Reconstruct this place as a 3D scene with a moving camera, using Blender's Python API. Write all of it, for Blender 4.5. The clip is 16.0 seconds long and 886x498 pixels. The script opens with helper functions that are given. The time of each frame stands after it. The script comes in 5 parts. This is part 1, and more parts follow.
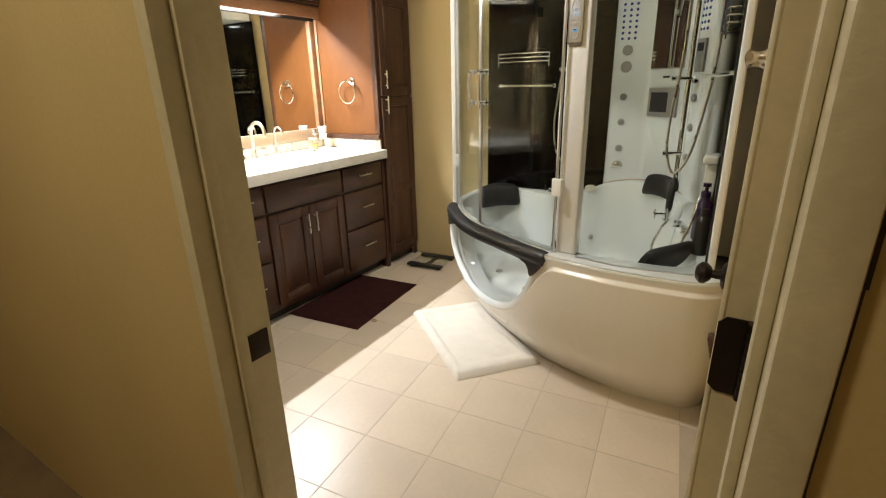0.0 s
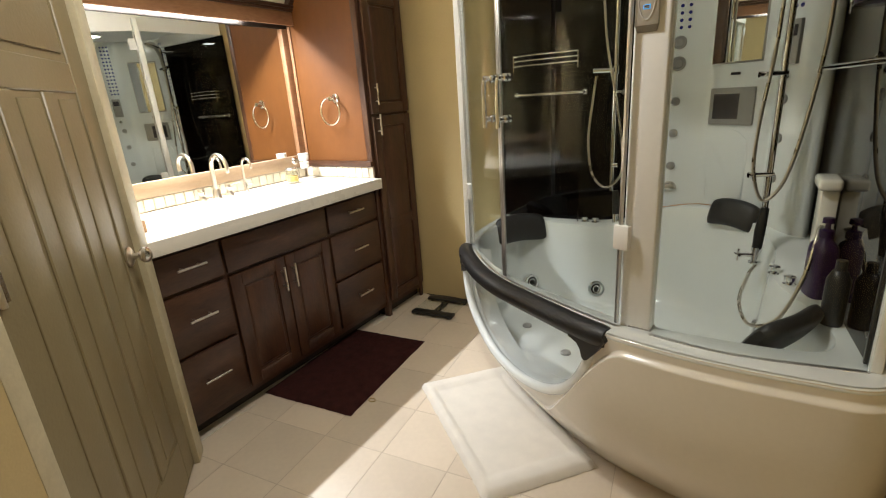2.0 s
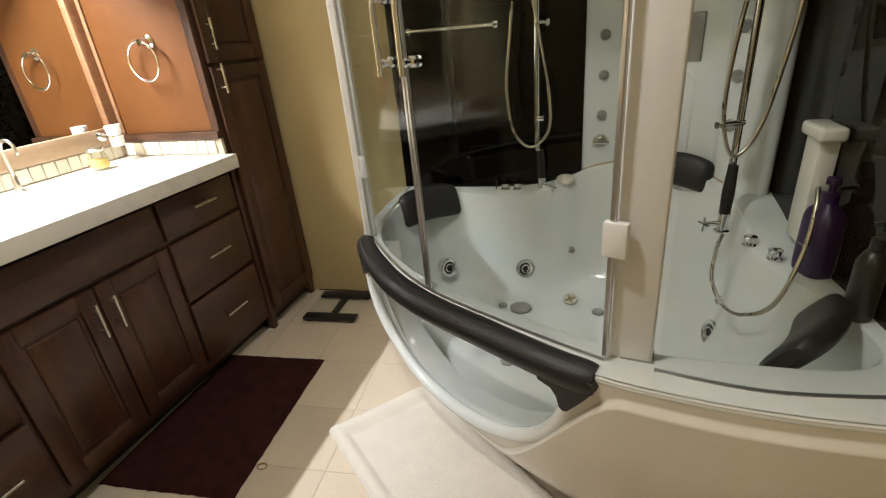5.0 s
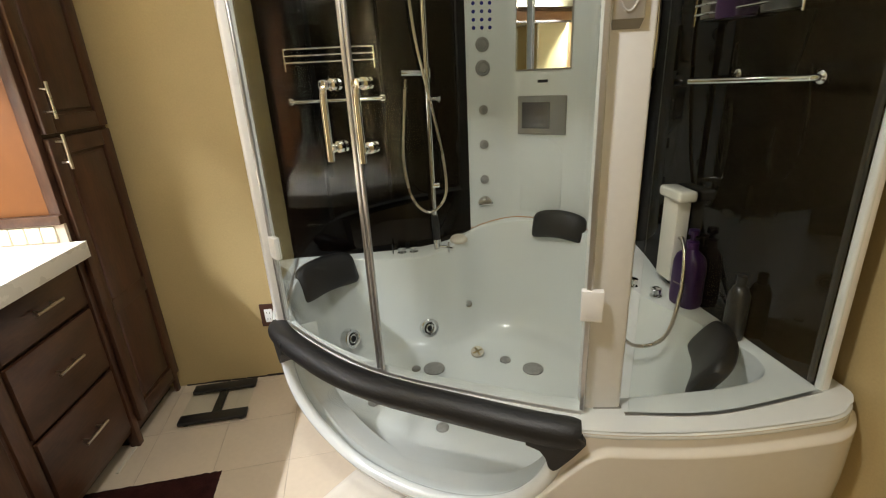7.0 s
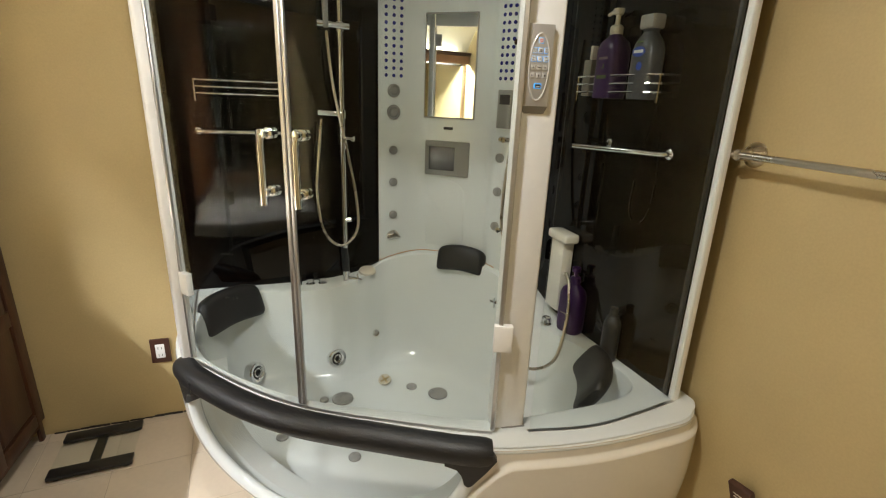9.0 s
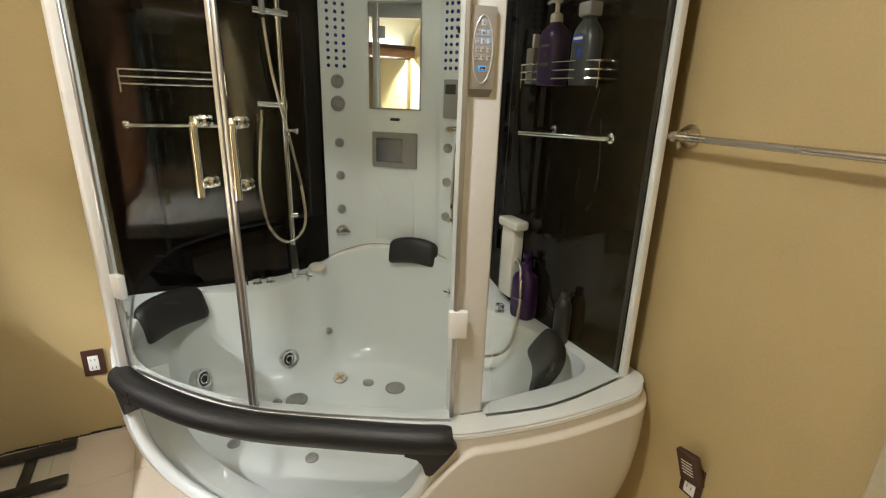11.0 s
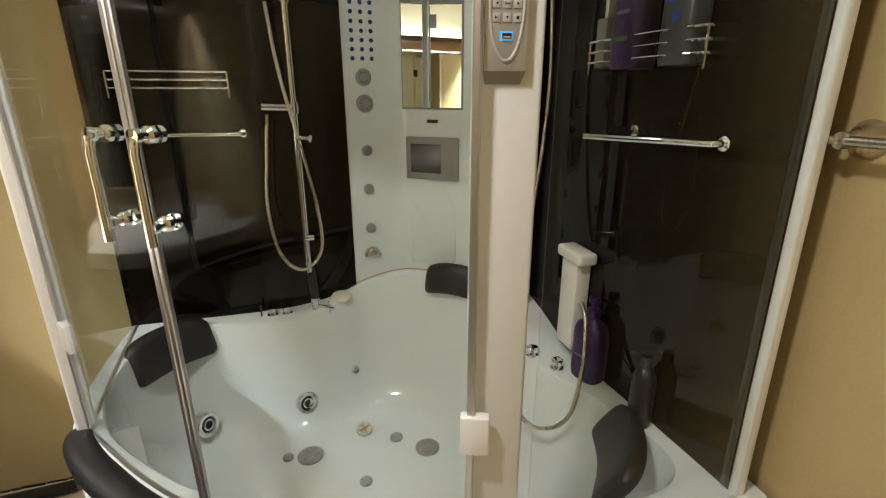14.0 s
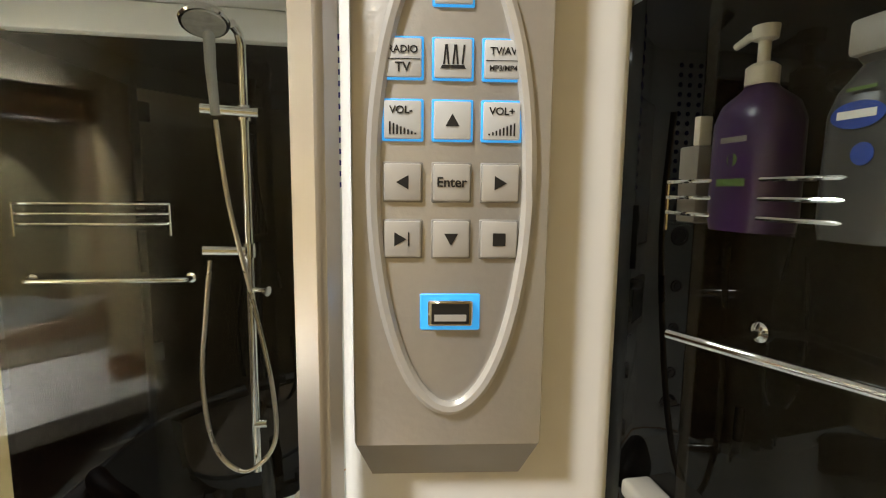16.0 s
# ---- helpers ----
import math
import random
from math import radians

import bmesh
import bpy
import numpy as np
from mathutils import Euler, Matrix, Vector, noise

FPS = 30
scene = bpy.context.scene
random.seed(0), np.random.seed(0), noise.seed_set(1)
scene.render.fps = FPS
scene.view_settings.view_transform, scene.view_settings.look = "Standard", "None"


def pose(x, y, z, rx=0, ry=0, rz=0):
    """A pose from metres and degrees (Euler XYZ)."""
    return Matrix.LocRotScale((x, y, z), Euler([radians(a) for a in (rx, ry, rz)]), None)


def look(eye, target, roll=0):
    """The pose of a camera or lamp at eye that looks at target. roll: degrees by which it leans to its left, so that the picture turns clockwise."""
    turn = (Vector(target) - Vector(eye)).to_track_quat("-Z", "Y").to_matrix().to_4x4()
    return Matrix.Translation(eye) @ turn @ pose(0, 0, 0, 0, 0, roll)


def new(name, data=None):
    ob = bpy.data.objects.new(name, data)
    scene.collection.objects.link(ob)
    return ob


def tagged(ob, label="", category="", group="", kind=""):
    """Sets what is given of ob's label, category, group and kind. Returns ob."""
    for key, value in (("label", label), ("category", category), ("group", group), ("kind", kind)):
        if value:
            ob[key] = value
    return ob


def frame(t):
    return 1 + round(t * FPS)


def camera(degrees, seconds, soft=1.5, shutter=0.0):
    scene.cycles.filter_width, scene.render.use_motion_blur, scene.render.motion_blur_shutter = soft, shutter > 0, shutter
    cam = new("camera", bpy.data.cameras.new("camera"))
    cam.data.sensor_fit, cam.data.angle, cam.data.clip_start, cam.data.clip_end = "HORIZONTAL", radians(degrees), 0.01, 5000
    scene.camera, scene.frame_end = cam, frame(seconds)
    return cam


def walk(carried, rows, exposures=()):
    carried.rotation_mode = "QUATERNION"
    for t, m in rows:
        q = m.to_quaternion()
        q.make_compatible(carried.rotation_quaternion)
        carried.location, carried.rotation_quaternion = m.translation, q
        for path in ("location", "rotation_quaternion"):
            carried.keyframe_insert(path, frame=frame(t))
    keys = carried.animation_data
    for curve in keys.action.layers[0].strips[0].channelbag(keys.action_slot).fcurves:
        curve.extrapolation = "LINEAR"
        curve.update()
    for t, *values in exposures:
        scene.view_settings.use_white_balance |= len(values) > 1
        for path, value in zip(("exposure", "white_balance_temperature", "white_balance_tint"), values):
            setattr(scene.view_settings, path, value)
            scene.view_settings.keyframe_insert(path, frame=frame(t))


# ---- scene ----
cam = camera(86.2, 16.0, soft=1.1)
PATH = [
    (0, (1.832, 0.621, 1.357), (0.833, 2.226, 0.706), -1.4),
    (0.5, (1.786, 0.802, 1.351), (0.729, 2.373, 0.705), -3.5),
    (1, (1.733, 0.94, 1.341), (0.737, 2.554, 0.706), -4.5),
    (1.5, (1.595, 1.037, 1.353), (0.666, 2.696, 0.731), -4.9),
    (2, (1.467, 1.17, 1.364), (0.442, 2.776, 0.756), -4.1),
    (2.5, (1.371, 1.3, 1.389), (0.123, 2.761, 0.834), -3.5),
    (3, (1.316, 1.373, 1.402), (0.002, 2.801, 0.92), -2.2),
    (3.5, (1.309, 1.384, 1.403), (0.019, 2.828, 0.904), -2.8),
    (4, (1.326, 1.436, 1.385), (0.241, 3.003, 0.779), -4.7),
    (4.5, (1.251, 1.567, 1.353), (0.431, 3.227, 0.596), -6.2),
    (5, (1.149, 1.679, 1.331), (0.559, 3.401, 0.502), -5.5),
    (5.2, (1.107, 1.721, 1.317), (0.583, 3.469, 0.498), -5.3),
    (7.3, (0.736, 1.648, 1.437), (0.989, 3.517, 0.772), -2.4),
    (7.5, (0.696, 1.626, 1.42), (1.01, 3.492, 0.771), -2.3),
    (8, (0.715, 1.623, 1.489), (1.03, 3.467, 0.782), -2.8),
    (8.5, (0.695, 1.603, 1.499), (1.133, 3.437, 0.83), -0.9),
    (9, (0.704, 1.598, 1.518), (1.299, 3.407, 0.905), 2.3),
    (9.2, (0.664, 1.588, 1.528), (1.335, 3.376, 0.934), 2.8),
    (11.3, (0.715, 1.61, 1.47), (1.498, 3.342, 0.848), 1.9),
    (11.5, (0.717, 1.616, 1.456), (1.494, 3.35, 0.829), 2.0),
    (12, (0.714, 1.621, 1.442), (1.481, 3.36, 0.818), 2.3),
    (12.5, (0.717, 1.618, 1.45), (1.462, 3.371, 0.841), 2.3),
    (13, (0.755, 1.691, 1.454), (1.458, 3.462, 0.847), 2.2),
    (13.5, (0.859, 1.827, 1.459), (1.457, 3.631, 0.837), 1.2),
    (14, (0.978, 1.957, 1.477), (1.467, 3.793, 0.853), -0.1),
    (14.5, (1.059, 2.112, 1.492), (1.528, 3.964, 0.901), -0.7),
    (15, (1.11, 2.27, 1.539), (1.602, 4.151, 1.069), -0.3),
    (15.5, (1.18, 2.391, 1.563), (1.624, 4.313, 1.229), -0.4),
    (16, (1.205, 2.446, 1.583), (1.531, 4.405, 1.343), 0.6),
]
walk(cam, [(t, look(eye, target, roll)) for t, eye, target, roll in PATH],
     [(0, 0.12), (1, -0.04), (2.5, -0.22), (3, -0.16), (4, -0.2), (5, -0.33), (7.5, -0.1), (9, -0.05), (12, -0.1), (15, -0.1), (16, 0.0)])

# ---- light ----
world = bpy.data.worlds.new("world")
scene.world = world
world.use_nodes = True
world.node_tree.nodes["Background"].inputs[0].default_value = (0.9, 0.75, 0.5, 1)
world.node_tree.nodes["Background"].inputs[1].default_value = 0.02
WARM = (0.95, 0.98, 1.02)


def lamp(name, kind, loc, power, size, colour=WARM, turn=(0, 0, 0)):
    data = bpy.data.lights.new(name, kind)
    data.energy, data.color = power, colour
    if kind == "AREA":
        data.shape, data.size = "DISK", size
    else:
        data.shadow_soft_size = size
    ob = new(name, data)
    ob.location, ob.rotation_euler = loc, [radians(a) for a in turn]
    return ob


TUBE = (-0.957, 2.60, 1.884)   # middle of the tube behind the valance
for dz, up, watts in ((-0.016, 0, 92.0), (0.016, 180, 5.0)):
    tube_light = lamp("vanity_tube_light", "AREA", (TUBE[0], TUBE[1], TUBE[2] + dz), watts, 0.024, turn=(up, 0, 0))
    tube_light.data.shape, tube_light.data.size_y = "RECTANGLE", 0.92
lamp("ceiling_light_glow", "AREA", (0.56, 2.14, 2.41), 20.0, 0.16, (1.0, 0.975, 0.925))
# weak unseen fill, added under the cabin roof to lighten the tub
lamp("roof_fill_glow", "AREA", (1.2, 3.3, 2.03), 1.0, 0.11, (0.93, 1.0, 0.98))
lamp("hall_light_glow", "AREA", (0.9, 0.1, 2.41), 13.5, 0.3, (1.0, 0.88, 0.62))

# ---- materials ----


def shader(name, colour, rough=0.5, metal=0.0, var=0.12, scale=6.0, bump=0.1, grain=60.0, coat=0.0, ior=1.5, stretch=(1, 1, 1), rnd=0.0, spec=0.5):
    """A painted, stained or moulded surface: two scales of variation, grain in the relief."""
    m = bpy.data.materials.new(name)
    m.use_nodes = True
    nt = m.node_tree
    n, l = nt.nodes, nt.links
    p = n["Principled BSDF"]
    p.inputs["Metallic"].default_value = metal
    p.inputs["Coat Weight"].default_value = coat
    p.inputs["Coat Roughness"].default_value = 0.08
    p.inputs["IOR"].default_value = ior
    p.inputs["Specular IOR Level"].default_value = spec
    tc = n.new("ShaderNodeTexCoord")
    mp = n.new("ShaderNodeMapping")
    mp.inputs["Scale"].default_value = stretch
    l.new(tc.outputs["Object"], mp.inputs[0])
    big, small = n.new("ShaderNodeTexNoise"), n.new("ShaderNodeTexNoise")
    for tex, sc, det in ((big, scale, 4), (small, grain, 3)):
        tex.inputs["Scale"].default_value, tex.inputs["Detail"].default_value = sc, det
        l.new(mp.outputs[0], tex.inputs["Vector"])
    ramp = n.new("ShaderNodeValToRGB")
    ramp.color_ramp.elements[0].position, ramp.color_ramp.elements[1].position = 0.3, 0.7
    ramp.color_ramp.elements[0].color = (*[c * (1 - var) for c in colour], 1)
    ramp.color_ramp.elements[1].color = (*[min(1, c * (1 + var)) for c in colour], 1)
    mix = n.new("ShaderNodeMath")
    mix.operation = "MULTIPLY_ADD"
    mix.inputs[1].default_value, mix.inputs[2].default_value = 0.35, 0.0
    l.new(small.outputs["Fac"], mix.inputs[0])
    add = n.new("ShaderNodeMath")
    add.operation = "MULTIPLY_ADD"
    add.inputs[1].default_value = 0.65
    l.new(big.outputs["Fac"], add.inputs[0])
    l.new(mix.outputs[0], add.inputs[2])
    fac = add.outputs[0]
    if rnd:
        info = n.new("ShaderNodeObjectInfo")
        r = n.new("ShaderNodeMath")
        r.operation = "MULTIPLY_ADD"
        r.inputs[1].default_value = rnd
        l.new(info.outputs["Random"], r.inputs[0])
        l.new(fac, r.inputs[2])
        sub = n.new("ShaderNodeMath")
        sub.operation = "SUBTRACT"
        sub.inputs[1].default_value = rnd / 2
        l.new(r.outputs[0], sub.inputs[0])
        fac = sub.outputs[0]
    l.new(fac, ramp.inputs[0])
    l.new(ramp.outputs[0], p.inputs["Base Color"])
    rr = n.new("ShaderNodeMapRange")
    rr.inputs["To Min"].default_value, rr.inputs["To Max"].default_value = (max(0.02, rough * 0.8), min(1, rough * 1.2)) if rough > 0.03 else (rough, rough)
    l.new(big.outputs["Fac"], rr.inputs["Value"])
    l.new(rr.outputs[0], p.inputs["Roughness"])
    if bump:
        b = n.new("ShaderNodeBump")
        b.inputs["Strength"].default_value, b.inputs["Distance"].default_value = bump, 0.004
        l.new(small.outputs["Fac"], b.inputs["Height"])
        l.new(b.outputs[0], p.inputs["Normal"])
    return m


def wood(name, dark, light, rough=0.35, axis="Z"):
    """Stained wood with long grain along one axis, knots and lighter worn patches."""
    st = {"Z": (4.5, 4.5, 1.0), "Y": (4.5, 1.0, 4.5), "X": (1.0, 4.5, 4.5)}[axis]
    m = shader(name, dark, rough, var=0.0, stretch=st, scale=3.2, grain=26, bump=0.08, coat=0.06, spec=0.38)
    nt = m.node_tree
    ramp = [x for x in nt.nodes if x.type == "VALTORGB"][0]
    ramp.color_ramp.elements[0].color = (*dark, 1)
    ramp.color_ramp.elements[1].color = (*light, 1)
    ramp.color_ramp.elements[0].position, ramp.color_ramp.elements[1].position = 0.32, 0.74
    return m


def glass(name, tint=(1, 1, 1), rough=0.0, mixw=0.0):
    """A thin pane: clear with a Fresnel gloss."""
    m = bpy.data.materials.new(name)
    m.use_nodes = True
    nt = m.node_tree
    n, l = nt.nodes, nt.links
    n.remove(n["Principled BSDF"])
    tr, gl, fr, mx = n.new("ShaderNodeBsdfTransparent"), n.new("ShaderNodeBsdfGlossy"), n.new("ShaderNodeLayerWeight"), n.new("ShaderNodeMixShader")
    tr.inputs[0].default_value = (*tint, 1)
    gl.inputs["Roughness"].default_value = rough
    fr.inputs[0].default_value = 0.5
    pw, ma = n.new("ShaderNodeMath"), n.new("ShaderNodeMath")
    pw.operation, ma.operation = "POWER", "MULTIPLY_ADD"
    pw.inputs[1].default_value, ma.inputs[1].default_value, ma.inputs[2].default_value = 5.0, 0.85, 0.012
    l.new(fr.outputs["Facing"], pw.inputs[0])
    l.new(pw.outputs[0], ma.inputs[0])
    l.new(ma.outputs[0], mx.inputs[0])
    l.new(tr.outputs[0], mx.inputs[1])
    l.new(gl.outputs[0], mx.inputs[2])
    l.new(mx.outputs[0], n["Material Output"].inputs[0])
    return m


def glow(name, colour, strength):
    m = bpy.data.materials.new(name)
    m.use_nodes = True
    p = m.node_tree.nodes["Principled BSDF"]
    p.inputs["Base Color"].default_value = (*colour, 1)
    p.inputs["Emission Color"].default_value = (*colour, 1)
    p.inputs["Emission Strength"].default_value = strength
    return m


M = dict(
    wall=shader("yellow_wall_paint", (0.50, 0.385, 0.188), 0.55, var=0.09, scale=2.2, grain=150, bump=0.1),
    ceil=shader("cream_ceiling_paint", (0.76, 0.69, 0.5), 0.6, var=0.05, scale=2.0, grain=150, bump=0.2),
    # door_2's shade is in this darker paint; door_1 has the lighter frame paint
    shadeddoor=shader("shaded_beige_door_paint", (0.215, 0.17, 0.09), 0.42, var=0.07, scale=3, grain=90, bump=0.15),
    frame=shader("cream_frame_paint", (0.52, 0.46, 0.31), 0.42, var=0.14, scale=7, grain=60, bump=0.25),
    tile=shader("beige_floor_tile", (0.60, 0.51, 0.40), 0.32, var=0.07, scale=3.5, grain=45, bump=0.1, rnd=0.25),
    grout=shader("floor_grout", (0.46, 0.385, 0.30), 0.8, var=0.1, scale=9),
    hallfloor=shader("hall_carpet", (0.22, 0.15, 0.08), 0.95, var=0.2, scale=8, grain=200, bump=0.6),
    oak=wood("dark_stained_alder", (0.036, 0.015, 0.009), (0.098, 0.041, 0.020), 0.36),
    oakh=wood("dark_stained_alder_level", (0.036, 0.016, 0.010), (0.094, 0.041, 0.021), 0.36, "Y"),
    # black of plinths and open joints, also laid on for shade round the valance
    dark=shader("plinth_and_shade_black", (0.02, 0.014, 0.01), 0.6),
    orange=shader("orange_brown_panel", (0.122, 0.044, 0.0105), 0.5, spec=0.25, var=0.14, scale=2.5, grain=24, stretch=(1, 1, 0.5), bump=0.06),
    trimwood=wood("reddish_trim_wood", (0.20, 0.095, 0.045), (0.34, 0.18, 0.095), 0.4, "Y"),
    ledge=wood("pale_mirror_frame_wood", (0.34, 0.23, 0.14), (0.46, 0.33, 0.21), 0.45, "Y"),
    counter=shader("cream_counter_stone", (0.72, 0.68, 0.60), 0.28, var=0.04, scale=5, grain=120, bump=0.03),
    splash=shader("travertine_tile", (0.66, 0.60, 0.47), 0.5, var=0.13, scale=22, grain=90, bump=0.3, rnd=0.5),
    mirror=shader("silvered_mirror", (0.86, 0.87, 0.86), 0.012, metal=1, var=0.0, bump=0),
    chrome=shader("polished_chrome", (0.80, 0.80, 0.80), 0.05, metal=1, var=0.05, bump=0),
    nickel=shader("brushed_nickel", (0.62, 0.57, 0.50), 0.28, metal=1, var=0.08, grain=120, bump=0.03),
    alu=shader("satin_aluminium_strip", (0.58, 0.57, 0.56), 0.3, metal=0.9, var=0.06, bump=0.02),
    bronze=shader("oiled_bronze", (0.022, 0.015, 0.012), 0.35, metal=0.6, var=0.3, scale=20),
    acrylic=shader("white_acrylic", (0.77, 0.80, 0.79), 0.12, var=0.02, scale=3, bump=0, coat=0.4),
    skirt=shader("white_acrylic_skirt", (0.78, 0.74, 0.66), 0.22, var=0.03, scale=2, bump=0, coat=0.3),
    white=shader("white_coated_metal", (0.87, 0.87, 0.86), 0.3, var=0.03, scale=4, bump=0.02),
    blackglass=shader("black_backed_glass", (0.0018, 0.0013, 0.0011), 0.0, var=0.0, bump=0, ior=1.5, spec=0.22),
    rubber=shader("black_padded_rubber", (0.014, 0.0135, 0.0135), 0.46, var=0.15, scale=14, grain=220, bump=0.25),
    blackplastic=shader("black_plastic", (0.016, 0.016, 0.016), 0.32, var=0.1),
    grey=shader("grey_plastic", (0.30, 0.29, 0.27), 0.4, var=0.06),
    screen=shader("dark_screen", (0.05, 0.045, 0.05), 0.12, var=0.05, bump=0),
    lens=shader("grey_nozzle_face", (0.33, 0.32, 0.30), 0.35, var=0.2, scale=60),
    brass=shader("aged_brass", (0.55, 0.42, 0.2), 0.3, metal=1, var=0.2, scale=40),
    blue=shader("blue_lamp_lens", (0.03, 0.035, 0.22), 0.2, var=0.1),
    pane=glass("clear_pane", (0.965, 0.985, 0.977)),
    sidepane=glass("clear_side_pane", (0.965, 0.985, 0.977)),
    jarglass=glass("jar_glass", (0.95, 0.96, 0.93)),
    frost=shader("frosted_tumbler", (0.80, 0.79, 0.76), 0.35, var=0.02),
    mat=shader("dark_brown_pile", (0.036, 0.0115, 0.0105), 0.95, var=0.45, scale=26, grain=260, bump=1.0, spec=0.08),
    whitemat=shader("cream_cotton_pile", (0.74, 0.69, 0.61), 0.95, var=0.06, scale=16, grain=300, bump=0.9),
    wax=shader("yellow_wax", (0.75, 0.56, 0.20), 0.5, var=0.05),
    purple=shader("purple_plastic", (0.034, 0.009, 0.066), 0.3, var=0.08),
    label=shader("silver_label", (0.22, 0.20, 0.17), 0.4, var=0.1),
    cream=shader("cream_plastic", (0.62, 0.57, 0.47), 0.35, var=0.04),
    silver=shader("silver_keypad_face", (0.56, 0.55, 0.53), 0.3, metal=0.5, var=0.05, grain=400, bump=0.05),
    key=shader("silver_key", (0.56, 0.55, 0.53), 0.3, metal=0.2, var=0.05),
    keylit=glow("lit_key", (0.60, 0.61, 0.61), 0.08),
    bluelit=glow("blue_key_glow", (0.04, 0.36, 0.85), 0.75),
    ink=shader("black_print", (0.015, 0.014, 0.014), 0.5),
    greylabel=shader("grey_bottle", (0.05, 0.053, 0.056), 0.3, var=0.1),
    green=shader("green_print", (0.08, 0.15, 0.03), 0.5),
    blueprint=shader("blue_print", (0.02, 0.06, 0.35), 0.4),
    bulb=glow("warm_bulb", (1.0, 0.8, 0.5), 7.0),
    opal=glow("opal_lamp", (1.0, 0.86, 0.66), 4.0),
    brownplastic=shader("brown_plate", (0.07, 0.03, 0.02), 0.35, var=0.2),
    boxwood=wood("pale_box_wood", (0.42, 0.24, 0.12), (0.56, 0.36, 0.2), 0.5, "Y"),
)

# ---- mesh tools ----
TH = {}


def thing(name, loc, label, category, group="", kind=""):
    ob = new(name)
    ob.location = loc
    ob.empty_display_size = 0.1
    TH[ob.name] = Matrix.Translation(loc)
    return tagged(ob, label, category, group, kind)


def finish(name, bm, mat, parent=None, label="", smooth=True, angle=40):
    bmesh.ops.recalc_face_normals(bm, faces=bm.faces)
    me = bpy.data.meshes.new(name)
    if smooth:
        lim = math.cos(radians(angle))
        for f in bm.faces:
            f.smooth = True
        for e in bm.edges:
            if len(e.link_faces) == 2 and e.link_faces[0].normal.dot(e.link_faces[1].normal) < lim:
                e.smooth = False
    bm.to_mesh(me)
    bm.free()
    for m in mat if isinstance(mat, (list, tuple)) else [mat]:
        me.materials.append(m)
    ob = new(name, me)
    if parent is not None:
        ob.parent = parent
        if parent.type == "EMPTY":
            ob.matrix_parent_inverse = TH[parent.name].inverted()
    return tagged(ob, label)


part = finish


def solid(name, bm, mat, label, category, group="", kind="", **k):
    return tagged(finish(name, bm, mat, None, "", **k), label, category, group, kind)


def box(lo, hi, bevel=0.0, seg=2, bm=None, turn=None):
    """A box between two corners, its edges rounded; turn: a matrix laid on it."""
    b = bmesh.new()
    bmesh.ops.create_cube(b, size=1)
    for v in b.verts:
        v.co = Vector([lo[i] + (hi[i] - lo[i]) * (v.co[i] + 0.5) for i in range(3)])
    if bevel:
        bmesh.ops.bevel(b, geom=b.edges[:], offset=bevel, segments=seg, profile=0.5, affect="EDGES")
    if turn is not None:
        b.transform(turn)
    if bm is None:
        return b
    return join(bm, b)


def join(bm, other):
    me = bpy.data.meshes.new("tmp")
    other.to_mesh(me)
    other.free()
    bm.from_mesh(me)
    bpy.data.meshes.remove(me)
    return bm


def lathe(profile, seg=24, m=None, bm=None):
    """A turned body from (radius, height) pairs about the z axis."""
    b = bmesh.new()
    rings = []
    for r, z in profile:
        rings.append([b.verts.new((r * math.cos(2 * math.pi * i / seg), r * math.sin(2 * math.pi * i / seg), z)) for i in range(seg)] if r > 1e-6 else [b.verts.new((0, 0, z))])
    for p, q in zip(rings, rings[1:]):
        for i in range(seg):
            j = (i + 1) % seg
            if len(p) == 1 and len(q) > 1:
                b.faces.new((p[0], q[i], q[j]))
            elif len(q) == 1 and len(p) > 1:
                b.faces.new((p[i], p[j], q[0]))
            elif len(p) > 1:
                b.faces.new((p[i], p[j], q[j], q[i]))
    if m is not None:
        b.transform(m)
    return b if bm is None else join(bm, b)


def spline(pts, n, closed=False):
    """Points on a smooth curve through pts."""
    P = [Vector(p) for p in pts]
    k = len(P)
    out = []
    total = k if closed else k - 1
    for a in range(n if closed else n + 1):
        s = a * total / n
        i = min(int(s), total - 1)
        f = s - i
        g = (lambda q: P[q % k]) if closed else (lambda q: P[max(0, min(k - 1, q))])
        p0, p1, p2, p3 = g(i - 1), g(i), g(i + 1), g(i + 2)
        out.append(0.5 * (2 * p1 + (p2 - p0) * f + (2 * p0 - 5 * p1 + 4 * p2 - p3) * f * f + (3 * p1 - p0 - 3 * p2 + p3) * f ** 3))
    return out


